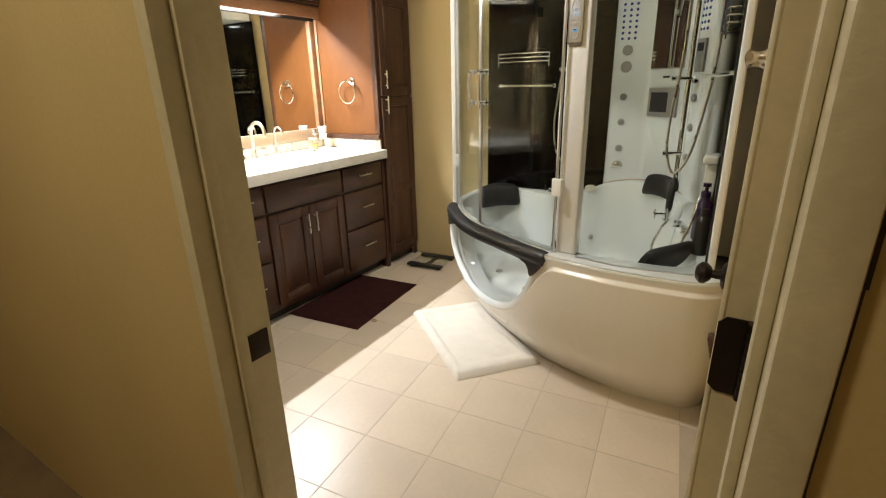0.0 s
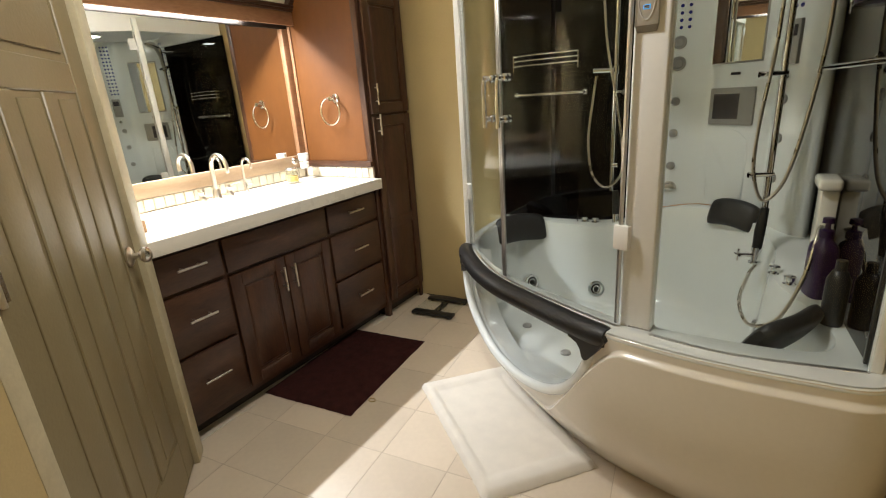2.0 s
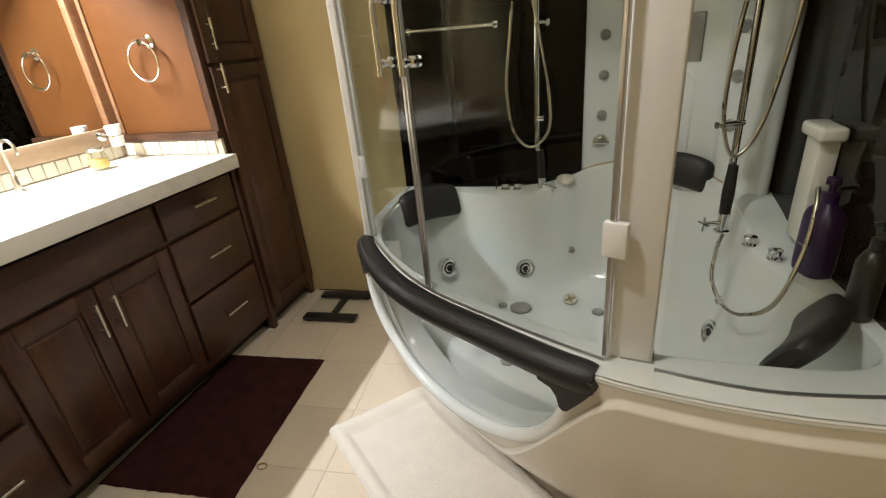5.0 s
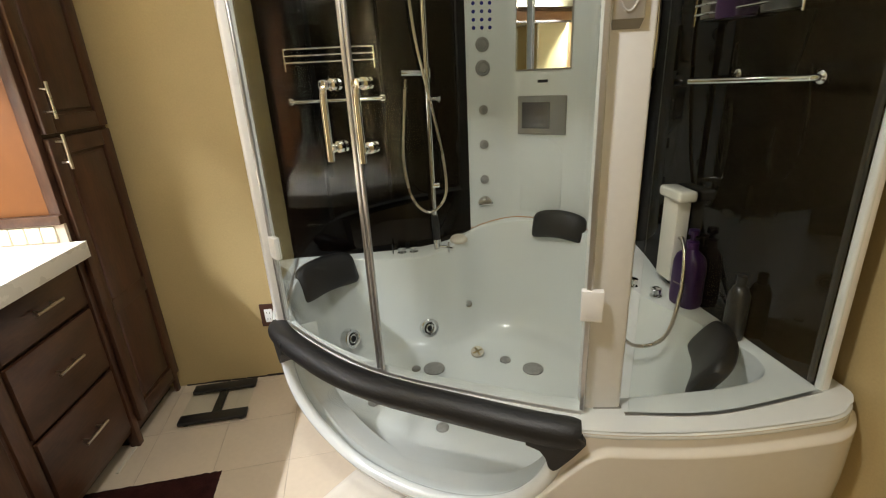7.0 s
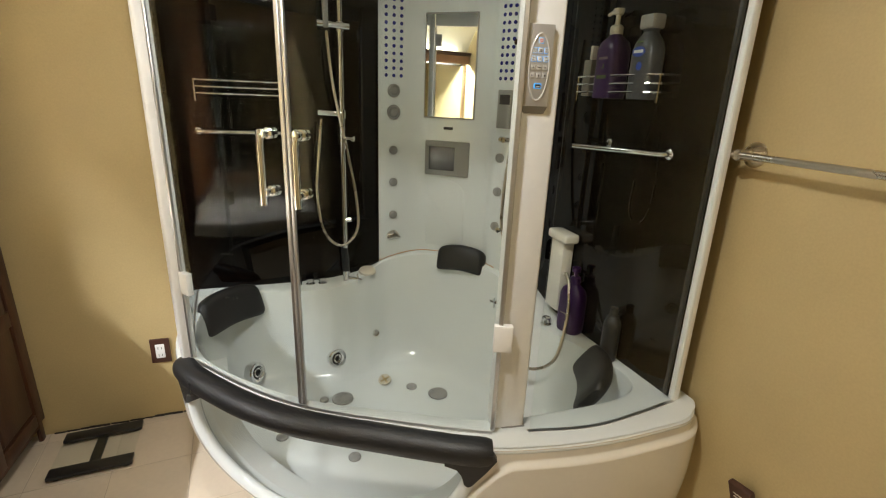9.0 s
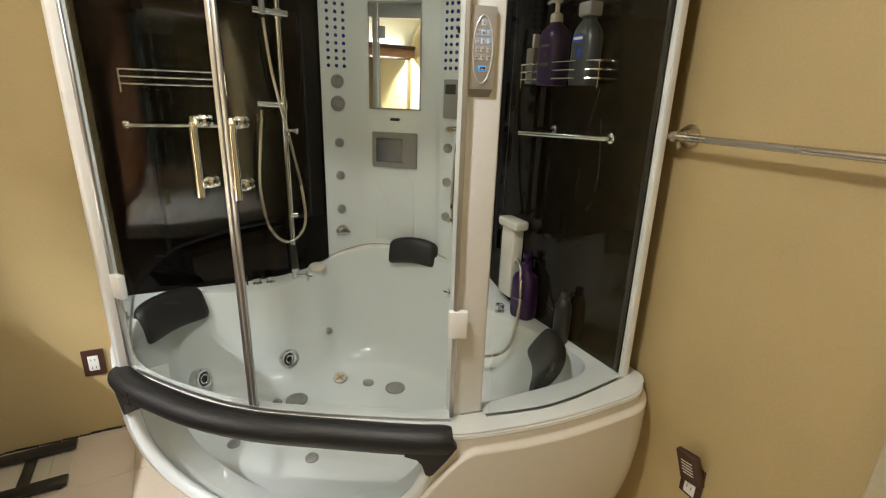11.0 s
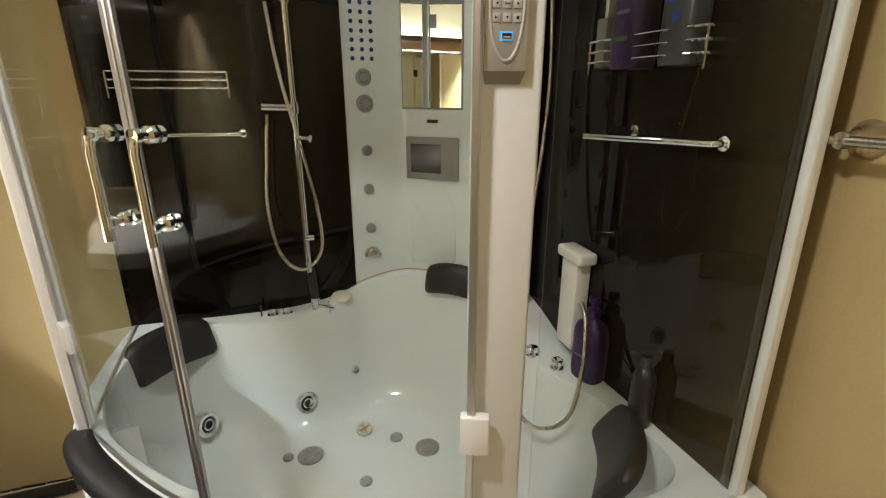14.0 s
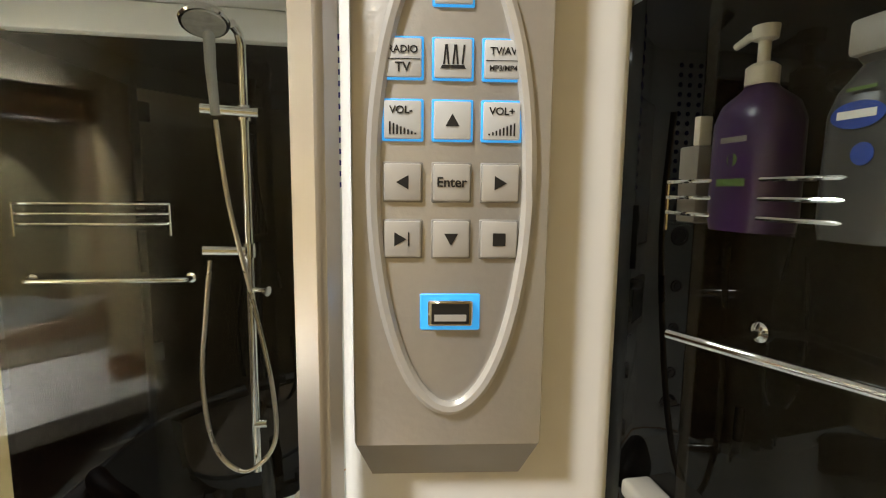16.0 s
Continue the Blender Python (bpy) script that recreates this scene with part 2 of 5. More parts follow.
def sweep(pts, radius, seg=10, bm=None, flat=1.0, closed=False):
    """A round bar along points; flat squeezes it upright."""
    b = bmesh.new()
    P = [Vector(p) for p in pts]
    n = len(P)
    rings = []
    up = None
    for i, p in enumerate(P):
        if closed:
            d = P[(i + 1) % n] - P[i - 1]
        else:
            d = P[min(i + 1, n - 1)] - P[max(i - 1, 0)]
        d.normalize()
        if up is None:
            up = d.orthogonal().normalized()
            if abs(d.z) < 0.8:
                up = (Vector((0, 0, 1)) - d * d.z).normalized()
        up = (up - d * up.dot(d)).normalized()
        side = d.cross(up)
        r = radius[i] if isinstance(radius, (list, tuple)) else radius
        rings.append([b.verts.new(p + (up * math.cos(2 * math.pi * a / seg) * flat + side * math.sin(2 * math.pi * a / seg)) * r) for a in range(seg)])
    for k in range(n if closed else n - 1):
        p, q = rings[k], rings[(k + 1) % n]
        for a in range(seg):
            c = (a + 1) % seg
            b.faces.new((p[a], p[c], q[c], q[a]))
    if not closed:
        b.faces.new(rings[0][::-1])
        b.faces.new(rings[-1])
    return b if bm is None else join(bm, b)


def grid(rows):
    """A skin over rows of points."""
    b = bmesh.new()
    V = [[b.verts.new(p) for p in r] for r in rows]
    for p, q in zip(V, V[1:]):
        for i in range(len(p) - 1):
            vs = []
            for v in (p[i], p[i + 1], q[i + 1], q[i]):
                if all((v.co - w.co).length > 1e-7 for w in vs):
                    vs.append(v)
            if len(vs) > 2:
                b.faces.new(vs)
    return b


def ribbon(line, z0, z1, thick, bm=None):
    """An upright sheet of some thickness along a plan line of (x, y)."""
    L = [Vector((p[0], p[1], 0)) for p in line]
    n = len(L)
    off = []
    for i in range(n):
        d = (L[min(i + 1, n - 1)] - L[max(i - 1, 0)]).normalized()
        off.append(Vector((-d.y, d.x, 0)) * thick / 2)
    b = bmesh.new()
    ring = []
    for i in range(n):
        a, c = L[i] + off[i], L[i] - off[i]
        ring.append([b.verts.new((a.x, a.y, z0)), b.verts.new((a.x, a.y, z1)), b.verts.new((c.x, c.y, z1)), b.verts.new((c.x, c.y, z0))])
    for p, q in zip(ring, ring[1:]):
        for k in range(4):
            b.faces.new((p[k], p[(k + 1) % 4], q[(k + 1) % 4], q[k]))
    b.faces.new(ring[0])
    b.faces.new(ring[-1][::-1])
    return b if bm is None else join(bm, b)


def prism(outline, z0, z1, bevel=0.0):
    b = bmesh.new()
    lo = [b.verts.new((p[0], p[1], z0)) for p in outline]
    hi = [b.verts.new((p[0], p[1], z1)) for p in outline]
    n = len(lo)
    b.faces.new(lo[::-1])
    top = b.faces.new(hi)
    for i in range(n):
        b.faces.new((lo[i], lo[(i + 1) % n], hi[(i + 1) % n], hi[i]))
    if bevel:
        bmesh.ops.bevel(b, geom=list(top.edges), offset=bevel, segments=2, profile=0.5, affect="EDGES")
    return b


def words(name, text, size, m, mat, parent):
    """Printed words, a hair above their ground."""
    c = bpy.data.curves.new(name, "FONT")
    c.body, c.size, c.align_x, c.align_y, c.extrude = text, size, "CENTER", "CENTER", 0.00008
    c.offset = size * 0.018
    tmp = bpy.data.objects.new("tmp", c)
    me = bpy.data.meshes.new_from_object(tmp)
    bpy.data.objects.remove(tmp)
    me.transform(m)
    me.materials.clear()
    me.materials.append(mat)
    ob = new(name, me)
    ob.parent = parent
    return ob


def axis_turn(loc, d):
    """A pose at loc whose z axis points along d."""
    return Matrix.Translation(loc) @ Vector(d).to_track_quat("Z", "Y").to_matrix().to_4x4()

# ---- setting ----
RX = 1.885            # right wall
LX = -0.985           # wall behind the vanity
NY = 1.145             # inner face of the entrance wall
CZ = 2.45              # ceiling


def far(x):
    return 3.829 + 0.055 * x


def structure(name, bm, mat, label, category):
    return solid(name, bm, mat, label, category, kind="structure", smooth=False)


structure("wall_far", prism([(LX - 0.1, far(LX)), (RX + 0.1, far(RX)), (RX + 0.1, far(RX) + 0.1), (LX - 0.1, far(LX) + 0.1)], 0, CZ), M["wall"], "yellow painted plaster wall behind the tub", "wall")
structure("wall_right", box((RX, NY, 0), (RX + 0.1, far(RX), CZ)), M["wall"], "yellow painted plaster wall with a towel bar", "wall")
structure("wall_left", box((LX - 0.1, 2.0, 0), (LX, far(LX), CZ)), M["wall"], "yellow painted wall behind the vanity", "wall")
structure("wall_vanity_end", box((LX - 0.1, 1.9, 0), (-0.37, 2.0, CZ)), M["wall"], "yellow painted wall at the vanity's end", "wall")
DM = Matrix(((0.745, 0.667, 0, -0.362), (-0.667, 0.745, 0, 2.0), (0, 0, 1, 0), (0, 0, 0, 1)))
bm = box((-0.02, -0.1, 2.03), (0.90, 0, CZ), turn=DM)
box((0.88, -0.1, 0), (1.23, 0, CZ), bm=bm, turn=DM)
structure("wall_diagonal", bm, M["wall"], "yellow painted wall set at an angle round a door", "wall")
bm = box((0.40, 1.05, 0), (1.056, NY, CZ))
box((-0.9, 1.05, 0), (0.40, 1.08, CZ), bm=bm)
structure("wall_entrance", bm, M["wall"], "yellow painted wall beside the entrance doorway", "wall")
structure("wall_entrance_head", box((1.056, 1.05, 2.05), (RX + 0.041, NY, CZ)), M["wall"], "yellow painted wall above the entrance doorway", "wall")
structure("wall_entrance_end", box((RX + 0.041, 1.05, 0), (2.75, NY, CZ)), M["wall"], "yellow painted wall past the entrance door's hinges", "wall")
bm = box((-0.9, -0.9, 0), (-0.8, 1.05, CZ))
box((2.65, -0.9, 0), (2.75, 1.05, CZ), bm=bm)
box((-0.9, -1.0, 0), (2.75, -0.9, CZ), bm=bm)
structure("wall_hall", bm, M["wall"], "yellow painted walls of the hall", "wall")
structure("ceiling", box((LX - 0.1, -1.0, CZ), (2.75, 4.1, CZ + 0.1)), M["ceil"], "cream painted flat ceiling", "ceiling")
SL = [(LX, 1.93), (-0.60, CZ), (LX, CZ)]
bm = bmesh.new()
a = [bm.verts.new((x, 2.0, z)) for x, z in SL]
b = [bm.verts.new((x, far(x), z)) for x, z in SL]
bm.faces.new(a)
bm.faces.new(b[::-1])
for i in range(3):
    bm.faces.new((a[i], a[(i + 1) % 3], b[(i + 1) % 3], b[i]))
structure("ceiling_slope", bm, M["ceil"], "cream painted sloping ceiling above the vanity", "ceiling")
structure("floor_hall", box((-0.9, -1.0, -0.1), (2.75, 1.05, -0.002)), M["hallfloor"], "brown carpeted hall floor", "floor")
floor = structure("floor", box((LX - 0.1, 1.05, -0.1), (2.75, 4.1, -0.0012)), M["grout"], "beige square ceramic tile floor with grout joints", "floor")

# the entrance doorway's lining and casing
fr = thing("door_frame_1", (1.37, 1.2, 0), "worn cream painted frame of the entrance doorway", "door frame", kind="structure")
part("jamb", box((1.06, 1.035, 0), (1.09, NY + 0.012, 2.05), 0.003), M["frame"], fr)
part("jamb", box((RX - 0.005, 1.035, 0), (RX + 0.038, NY + 0.012, 2.05), 0.005), M["frame"], fr)
part("head_jamb", box((1.09, 1.035, 2.02), (RX - 0.005, NY + 0.012, 2.05), 0.003), M["frame"], fr)
part("stop", box((1.09, 1.07, 0), (1.102, 1.095, 2.02), 0.003), M["frame"], fr)
part("stop", box((RX - 0.017, 1.07, 0), (RX - 0.005, 1.095, 2.02), 0.003), M["frame"], fr)
rng_f = random.Random(11)
for x0, x1 in ((1.0535, 1.0598), (RX + 0.0385, RX + 0.0412)):
    bm = bmesh.new()
    z = 0.0
    while z < 2.04:
        h = rng_f.uniform(0.05, 0.16)
        w = rng_f.uniform(-0.0012, 0.0026)
        box((x0 - (w if x0 < 1.5 else 0), 1.0462, z), (x1 + (w if x0 > 1.5 else 0), 1.0494, min(z + h, 2.05)), bm=bm)
        z += h
    part("open_joint", bm, M["dark"], fr, "dark ragged joint where the paint has parted", smooth=False)
strike = part("strike_plate", box((1.088, 1.10, 0.86), (1.0935, 1.145, 0.915), 0.001), M["bronze"], fr, "dark bronze strike plate")
for y0 in (0.25, 0.995, 1.72):
    bm = box((RX - 0.009, 1.13, y0), (RX - 0.004, 1.198, y0 + 0.1), 0.001)
    for k in range(5):
        sweep([(RX - 0.006, 1.2065, y0 + 0.0205 * k), (RX - 0.006, 1.2065, y0 + 0.0205 * k + 0.0185)], 0.0075, bm=bm)
    part("hinge", bm, M["bronze"], fr, "dark bronze butt hinge")


def panel_slab(w, h, t=0.035):
    """A moulded door: one wide panel above three tall ones. It stands on z=0.01, from x=0 to w, its faces at y=0 and -t."""
    bm = box((0.002, -t + 0.0055, 0.012), (w - 0.002, -0.0055, h - 0.002))
    st = 0.105
    bars = [(0, 0.01, st, h), (w - st, 0.01, w, h), (st, 0.01, w - st, 0.2), (st, h - 0.12, w - st, h), (st, 1.45, w - st, 1.535)]
    gap = (w - 2 * st - 2 * 0.07) / 3
    for k in (1, 2):
        x = st + k * gap + (k - 1) * 0.07
        bars.append((x, 0.2, x + 0.07, 1.45))
    for y0, y1 in ((-0.009, 0), (-t, -t + 0.009)):
        for x0, z0, x1, z1 in bars:
            box((x0, y0, z0), (x1, y1, z1), 0.004, 1, bm=bm)
        for k in range(3):
            x = st + k * (gap + 0.07)
            box((x + 0.017, y0, 0.217), (x + gap - 0.017, y1 - 0.002 if y0 > -0.02 else y1, 1.433), 0.0042, 3, bm=bm)
        box((st + 0.022, y0, 1.557), (w - st - 0.022, y1, h - 0.142), 0.007, 2, bm=bm)
    return bm


def knob(loc, d, mat, parent, egg=1.0):
    m = axis_turn(loc, d)
    part("door_knob", lathe([(0, 0), (0.033, 0), (0.034, 0.006), (0.026, 0.011), (0.011, 0.014), (0.010, 0.032), (0.018, 0.036), (0.0275 * egg, 0.047), (0.027 * egg, 0.058), (0.017, 0.068), (0, 0.071)], 28, m), mat, parent)


door = thing("door_1", (1.86, 1.22, 0), "beige painted panel door, standing open against the wall", "door", kind="structure")
TM = pose(1.842, 1.215, 0, 0, 0, 88.8)
bm = panel_slab(0.745, 2.01, 0.041)
bm.transform(TM)
part("door_leaf", bm, M["frame"], door)
p0 = TM @ Vector((0.68, 0.0, 0.9))
p1 = TM @ Vector((0.68, -0.041, 0.9))
nrm = (TM.to_3x3() @ Vector((0, 1, 0)))
knob(p0, nrm, M["bronze"], door)
knob(p1, -nrm, M["bronze"], door)
part("latch_plate", box((0.744, -0.035, 0.87), (0.7465, -0.01, 0.93), turn=TM), M["bronze"], door)
for z0 in (0.25, 0.995, 1.72):
    leaf_bm = prism([(0.009, 0), (0.041, 0), (0.041, 0.1), (0.009, 0.1), (0.001, 0.092), (0.001, 0.008)], 0.0, 0.0022)
    leaf_bm.transform(TM @ Matrix(((0, 0, -1, 0.0), (-1, 0, 0, 0), (0, 1, 0, z0), (0, 0, 0, 1))))
    part("hinge_leaf", leaf_bm, M["bronze"], door, "dark bronze hinge leaf", smooth=False)

door = thing("door_2", DM @ Vector((0.4, 0, 0)), "beige painted panel door in an angled wall, shut", "door", kind="structure")
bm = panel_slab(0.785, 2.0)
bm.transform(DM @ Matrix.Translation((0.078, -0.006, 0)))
part("door_leaf", bm, M["shadeddoor"], door)
knob(DM @ Vector((0.15, -0.006, 0.925)), DM.to_3x3() @ Vector((0, 1, 0)), M["nickel"], door)
for z0 in (0.28, 1.035, 1.72):
    bm = box((0.822, -0.008, z0), (0.860, 0.003, z0 + 0.1), 0.001, 1, turn=DM)
    sweep([DM @ Vector((0.853, 0.004, z0 - 0.004)), DM @ Vector((0.853, 0.004, z0 + 0.104))], 0.007, bm=bm)
    part("hinge", bm, M["nickel"], door, "worn brushed nickel hinge")
fr = thing("door_frame_2", DM @ Vector((0.4, 0, 0)), "cream painted frame round the angled door", "door frame", kind="structure")
part("casing", box((-0.005, -0.1, 0), (0.075, 0.014, 2.07), 0.004, turn=DM), M["frame"], fr)
part("casing", box((0.866, -0.1, 0), (0.93, 0.0025, 2.07), 0.004, turn=DM), M["frame"], fr)
part("casing", box((0.075, -0.1, 2.005), (0.866, 0.014, 2.07), 0.004, turn=DM), M["frame"], fr)

# ---- vanity ----
VX = -0.42           # cabinet front
V0, V1 = 2.005, 3.39  # its ends
van = thing("vanity_cabinet", (-0.7, 2.7, 0), "dark-stained wooden vanity cabinet with six drawers and two doors", "cabinet")
part("body", box((-0.98, V0, 0.09), (VX - 0.02, V1, 0.865), 0.002), M["oak"], van)
part("toe_kick", box((-0.97, V0, 0.0), (VX - 0.07, V1, 0.089)), M["dark"], van, "black recessed plinth")
part("face_frame", box((VX - 0.0195, V0, 0.075), (VX - 0.002, V1, 0.865), 0.002), M["oakh"], van)


def bar_handle(c, along, length, parent):
    """A round bar on two posts, standing off a front that faces +x."""
    c = Vector(c)
    a = Vector((0, 1, 0)) if along == "Y" else Vector((0, 0, 1))
    off = Vector((0.028, 0, 0))
    bm = sweep([c + off - a * length / 2, c + off + a * length / 2], 0.0055, 10)
    for s in (-0.3, 0.3):
        sweep([c + a * length * s, c + off + a * length * s], 0.004, 8, bm=bm)
    part("handle", bm, M["nickel"], parent, "brushed nickel bar handle")


def raised_front(y0, y1, z0, z1, x, mat, panel=False):
    bm = box((x, y0, z0), (x + 0.018, y1, z1), 0.004, 2)
    if panel:
        bm.free()
        w = 0.058
        bm = box((x, y0 + 0.005, z0 + 0.005), (x + 0.009, y1 - 0.005, z1 - 0.005))
        for a in ((y0, z0, y0 + w, z1), (y1 - w, z0, y1, z1), (y0 + w, z0, y1 - w, z0 + w), (y0 + w, z1 - w, y1 - w, z1)):
            box((x, a[0], a[1]), (x + 0.019, a[2], a[3]), 0.0035, 2, bm=bm)
        inner = box((x, y0 + w + 0.008, z0 + w + 0.008), (x + 0.017, y1 - w - 0.008, z1 - w - 0.008))
        bmesh.ops.bevel(inner, geom=[e for e in inner.edges if all(v.co.x > x + 0.01 for v in e.verts)], offset=0.0135, segments=2, profile=0.35, affect="EDGES")
        join(bm, inner)
    return bm


cols = [(V0 + 0.012, 2.31), (2.96, V1 - 0.02)]
for y0, y1 in cols:
    for z0, z1 in ((0.69, 0.845), (0.415, 0.672), (0.115, 0.398)):
        d = part("drawer_front", raised_front(y0, y1, z0, z1, VX, M["oakh"]), M["oakh"], van)
        bar_handle((VX + 0.018, (y0 + y1) / 2, (z0 + z1) / 2 + 0.012), "Y", 0.125, d)
part("false_front", raised_front(2.327, 2.943, 0.69, 0.845, VX, M["oakh"]), M["oakh"], van)
for y0, y1, hy in ((2.327, 2.631, 2.602), (2.639, 2.943, 2.668)):
    d = part("door", raised_front(y0, y1, 0.11, 0.672, VX, M["oak"], True), M["oak"], van)
    bar_handle((VX + 0.019, hy, 0.565), "Z", 0.125, d)

# worktop with a moulded basin
CT = 0.928
top = thing("countertop", (-0.7, 2.7, 0.87), "cream solid-surface countertop with a moulded basin", "countertop")
nx, ny = 30, 56
rows = []
for i in range(nx + 1):
    x = -0.983 + 0.633 * i / nx
    r = []
    for j in range(ny + 1):
        y = V0 + 0.002 + (V1 - V0 - 0.004) * j / ny
        e = math.sqrt(((x + 0.66) / 0.17) ** 4 + ((y - 2.66) / 0.25) ** 4)
        dep = 0.0 if e > 1 else -0.11 * (1 - e ** 1.1) ** 0.55
        r.append((x, y, CT + dep))
    rows.append(r)
part("slab", grid(rows), M["counter"], top)
bm = box((-0.372, V0 + 0.002, 0.868), (-0.35, V1 - 0.002, CT - 0.0005), 0.002)
box((-0.983, V0 + 0.002, 0.8675), (-0.372, V1 - 0.002, 0.88), bm=bm)
part("front_edge", bm, M["counter"], top)
part("drain", lathe([(0, 0), (0.022, 0), (0.02, 0.004), (0, 0.003)], 20, Matrix.Translation((-0.66, 2.66, CT - 0.1095))), M["chrome"], top)

# backsplash: a strip of small stone tiles, wood ledge above
bs = thing("backsplash", (-0.99, 2.7, CT), "strip of small tumbled travertine tiles behind the counter", "backsplash", kind="structure")
part("backing", box((LX, V0, CT), (LX + 0.016, V1, 0.997)), M["grout"], bs)
part("backing", box((LX + 0.016, V1 - 0.014, CT), (-0.40, V1, 0.997)), M["grout"], bs)
rng = random.Random(5)
tile_a = None
y = V0 + 0.004
while y < V1 - 0.06:
    w = 0.052
    if tile_a is None:
        tile_a = part("tile", box((-0.004, -0.0245, 0), (0.004, 0.0245, 0.058), 0.003, 1), M["splash"], None)
        t = tile_a
    else:
        t = new("tile", tile_a.data)
    t.parent, t.matrix_parent_inverse = bs, TH[bs.name].inverted()
    t.matrix_basis = pose(LX + 0.017 + rng.random() * 0.002, y + 0.026, CT + 0.006, rng.uniform(-1, 1), 0, 0)
    y += w
x = LX + 0.035
while x < -0.43:
    t = new("tile", tile_a.data)
    t.parent, t.matrix_parent_inverse = bs, TH[bs.name].inverted()
    t.matrix_basis = pose(x + 0.026, V1 - 0.016 - rng.random() * 0.002, CT + 0.006, 0, rng.uniform(-1, 1), 90)
    x += 0.052
part("ledge", box((LX + 0.0, V1 - 0.026, 0.9975), (-0.40, V1, 1.03), 0.003), M["oakh"], bs, "dark wooden cap")

# mirror
mir = thing("mirror", (LX + 0.01, 2.7, 1.0), "wide wall mirror in a wooden frame above the counter", "mirror")
part("glass", box((LX + 0.001, V0 + 0.03, 1.05), (LX + 0.012, 3.345, 1.821)), M["mirror"], mir)
# rail in black: the shade under the valance is in its colour
part("frame_top", box((LX + 0.0005, V0, 1.822), (LX + 0.02, V1 - 0.004, 1.90), 0.003), M["dark"], mir, "thin top rail, blackened for the shade under the valance")
part("frame_bottom", box((LX + 0.0005, V0, 0.9975), (LX + 0.026, V1 - 0.027, 1.072), 0.004), M["ledge"], mir)
part("frame_side", box((LX + 0.0005, 3.335, 1.073), (LX + 0.03, V1 - 0.004, 1.8215), 0.004), M["trimwood"], mir)
part("frame_side", box((LX + 0.0005, V0, 1.073), (LX + 0.026, V0 + 0.05, 1.8215), 0.004), M["ledge"], mir)

# valance with the lamps behind it
val = thing("valance", (-0.907, 2.7, 1.835), "reddish wooden valance with dark crown moulding", "valance")
part("board", box((-0.916, V0, 1.835), (-0.898, V1 - 0.002, 1.91), 0.003), M["trimwood"], val)
# added black sheet, so the mirror shows shade instead of a lit board
part("back_lining", box((-0.9195, V0, 1.836), (-0.9162, V1 - 0.002, 1.909)), M["dark"], val, "added black lining, shade put into its colour")
bm = box((-0.92, V0, 1.91), (-0.886, V1 - 0.002, 1.926), 0.004)
box((-0.924, V0, 1.926), (-0.874, V1 - 0.002, 1.945), 0.005, bm=bm)
part("crown", bm, M["oakh"], val, "dark-stained crown moulding")
vl = thing("vanity_light", (LX, 2.60, 1.92), "white strip light with one long lit tube behind the valance", "light fixture")
part("backplate", box((LX, 2.10, 1.902), (LX + 0.012, 3.10, 1.932), 0.003), M["white"], vl)
part("tube", sweep([(TUBE[0], 2.14, TUBE[2]), (TUBE[0], 3.06, TUBE[2])], 0.0125, 16), M["bulb"], vl, "lit warm-white tube")
for ty in (2.125, 3.075):
    part("tube_holder", box((LX + 0.0125, ty - 0.012, 1.868), (TUBE[0] + 0.016, ty + 0.012, 1.925), 0.003), M["white"], vl)

# tall cabinet
T0, T1 = V1 + 0.001, 3.792
tall = thing("tall_cabinet", (-0.7, 3.58, 0), "tall dark-stained linen cabinet with two doors and a crown", "cabinet")


def sheet(pts, y0, y1):
    bm = bmesh.new()
    a = [bm.verts.new((x, y0, z)) for x, z in pts]
    b = [bm.verts.new((x, y1, z)) for x, z in pts]
    bm.faces.new(a)
    bm.faces.new(b[::-1])
    for i in range(len(a)):
        bm.faces.new((a[i], a[(i + 1) % len(a)], b[(i + 1) % len(a)], b[i]))
    return bm


part("body", sheet([(LX, 0.09), (-0.422, 0.09), (-0.422, 1.98), (-0.83, 2.02), (-0.935, 1.90), (LX, 1.90)], T0 + 0.012, T1), M["oak"], tall, smooth=False)
part("side_panel", sheet([(LX + 0.03, 1.031), (-0.445, 1.031), (-0.445, 1.98), (-0.83, 2.01), (-0.93, 1.89), (LX + 0.03, 1.89)], T0 - 0.002, T0 + 0.011), M["orange"], tall, "orange-brown side panel", smooth=False)
part("toe_kick", box((-0.97, T0 + 0.012, 0), (-0.46, T1, 0.0895)), M["dark"], tall)
part("stile", box((-0.4445, T0 - 0.004, 0.0), (-0.405, T0 + 0.03, 1.98), 0.003), M["oak"], tall)
part("stile", box((-0.4215, T1 - 0.03, 0.0), (-0.405, T1, 1.98), 0.003), M["oak"], tall)
part("lower_panel", box((-0.4215, T0 + 0.031, 0.07), (-0.407, T1 - 0.031, 1.98)), M["oak"], tall)
for z0, z1, hz in ((1.30, 1.955, 1.408), (0.11, 1.285, 1.236)):
    d = part("door", raised_front(T0 + 0.025, T1 - 0.012, z0, z1, -0.4045, M["oak"], True), M["oak"], tall)
    if z0 < 0.5:
        part("mid_rail", box((-0.404, T0 + 0.085, 0.585), (-0.3858, T1 - 0.072, 0.65), 0.003), M["oak"], d)
    bar_handle((-0.3855, T0 + 0.058, hz), "Z", 0.12, d)
bm = box((-0.86, T0 - 0.014, 1.98), (-0.39, T1, 2.0), 0.004)
box((-0.87, T0 - 0.026, 2.0), (-0.372, T1 + 0.0, 2.027), 0.006, bm=bm)
part("crown", bm, M["oakh"], tall)
sl = Vector((-0.86, 0, 2.015)) - Vector((-0.96, 0, 1.89))
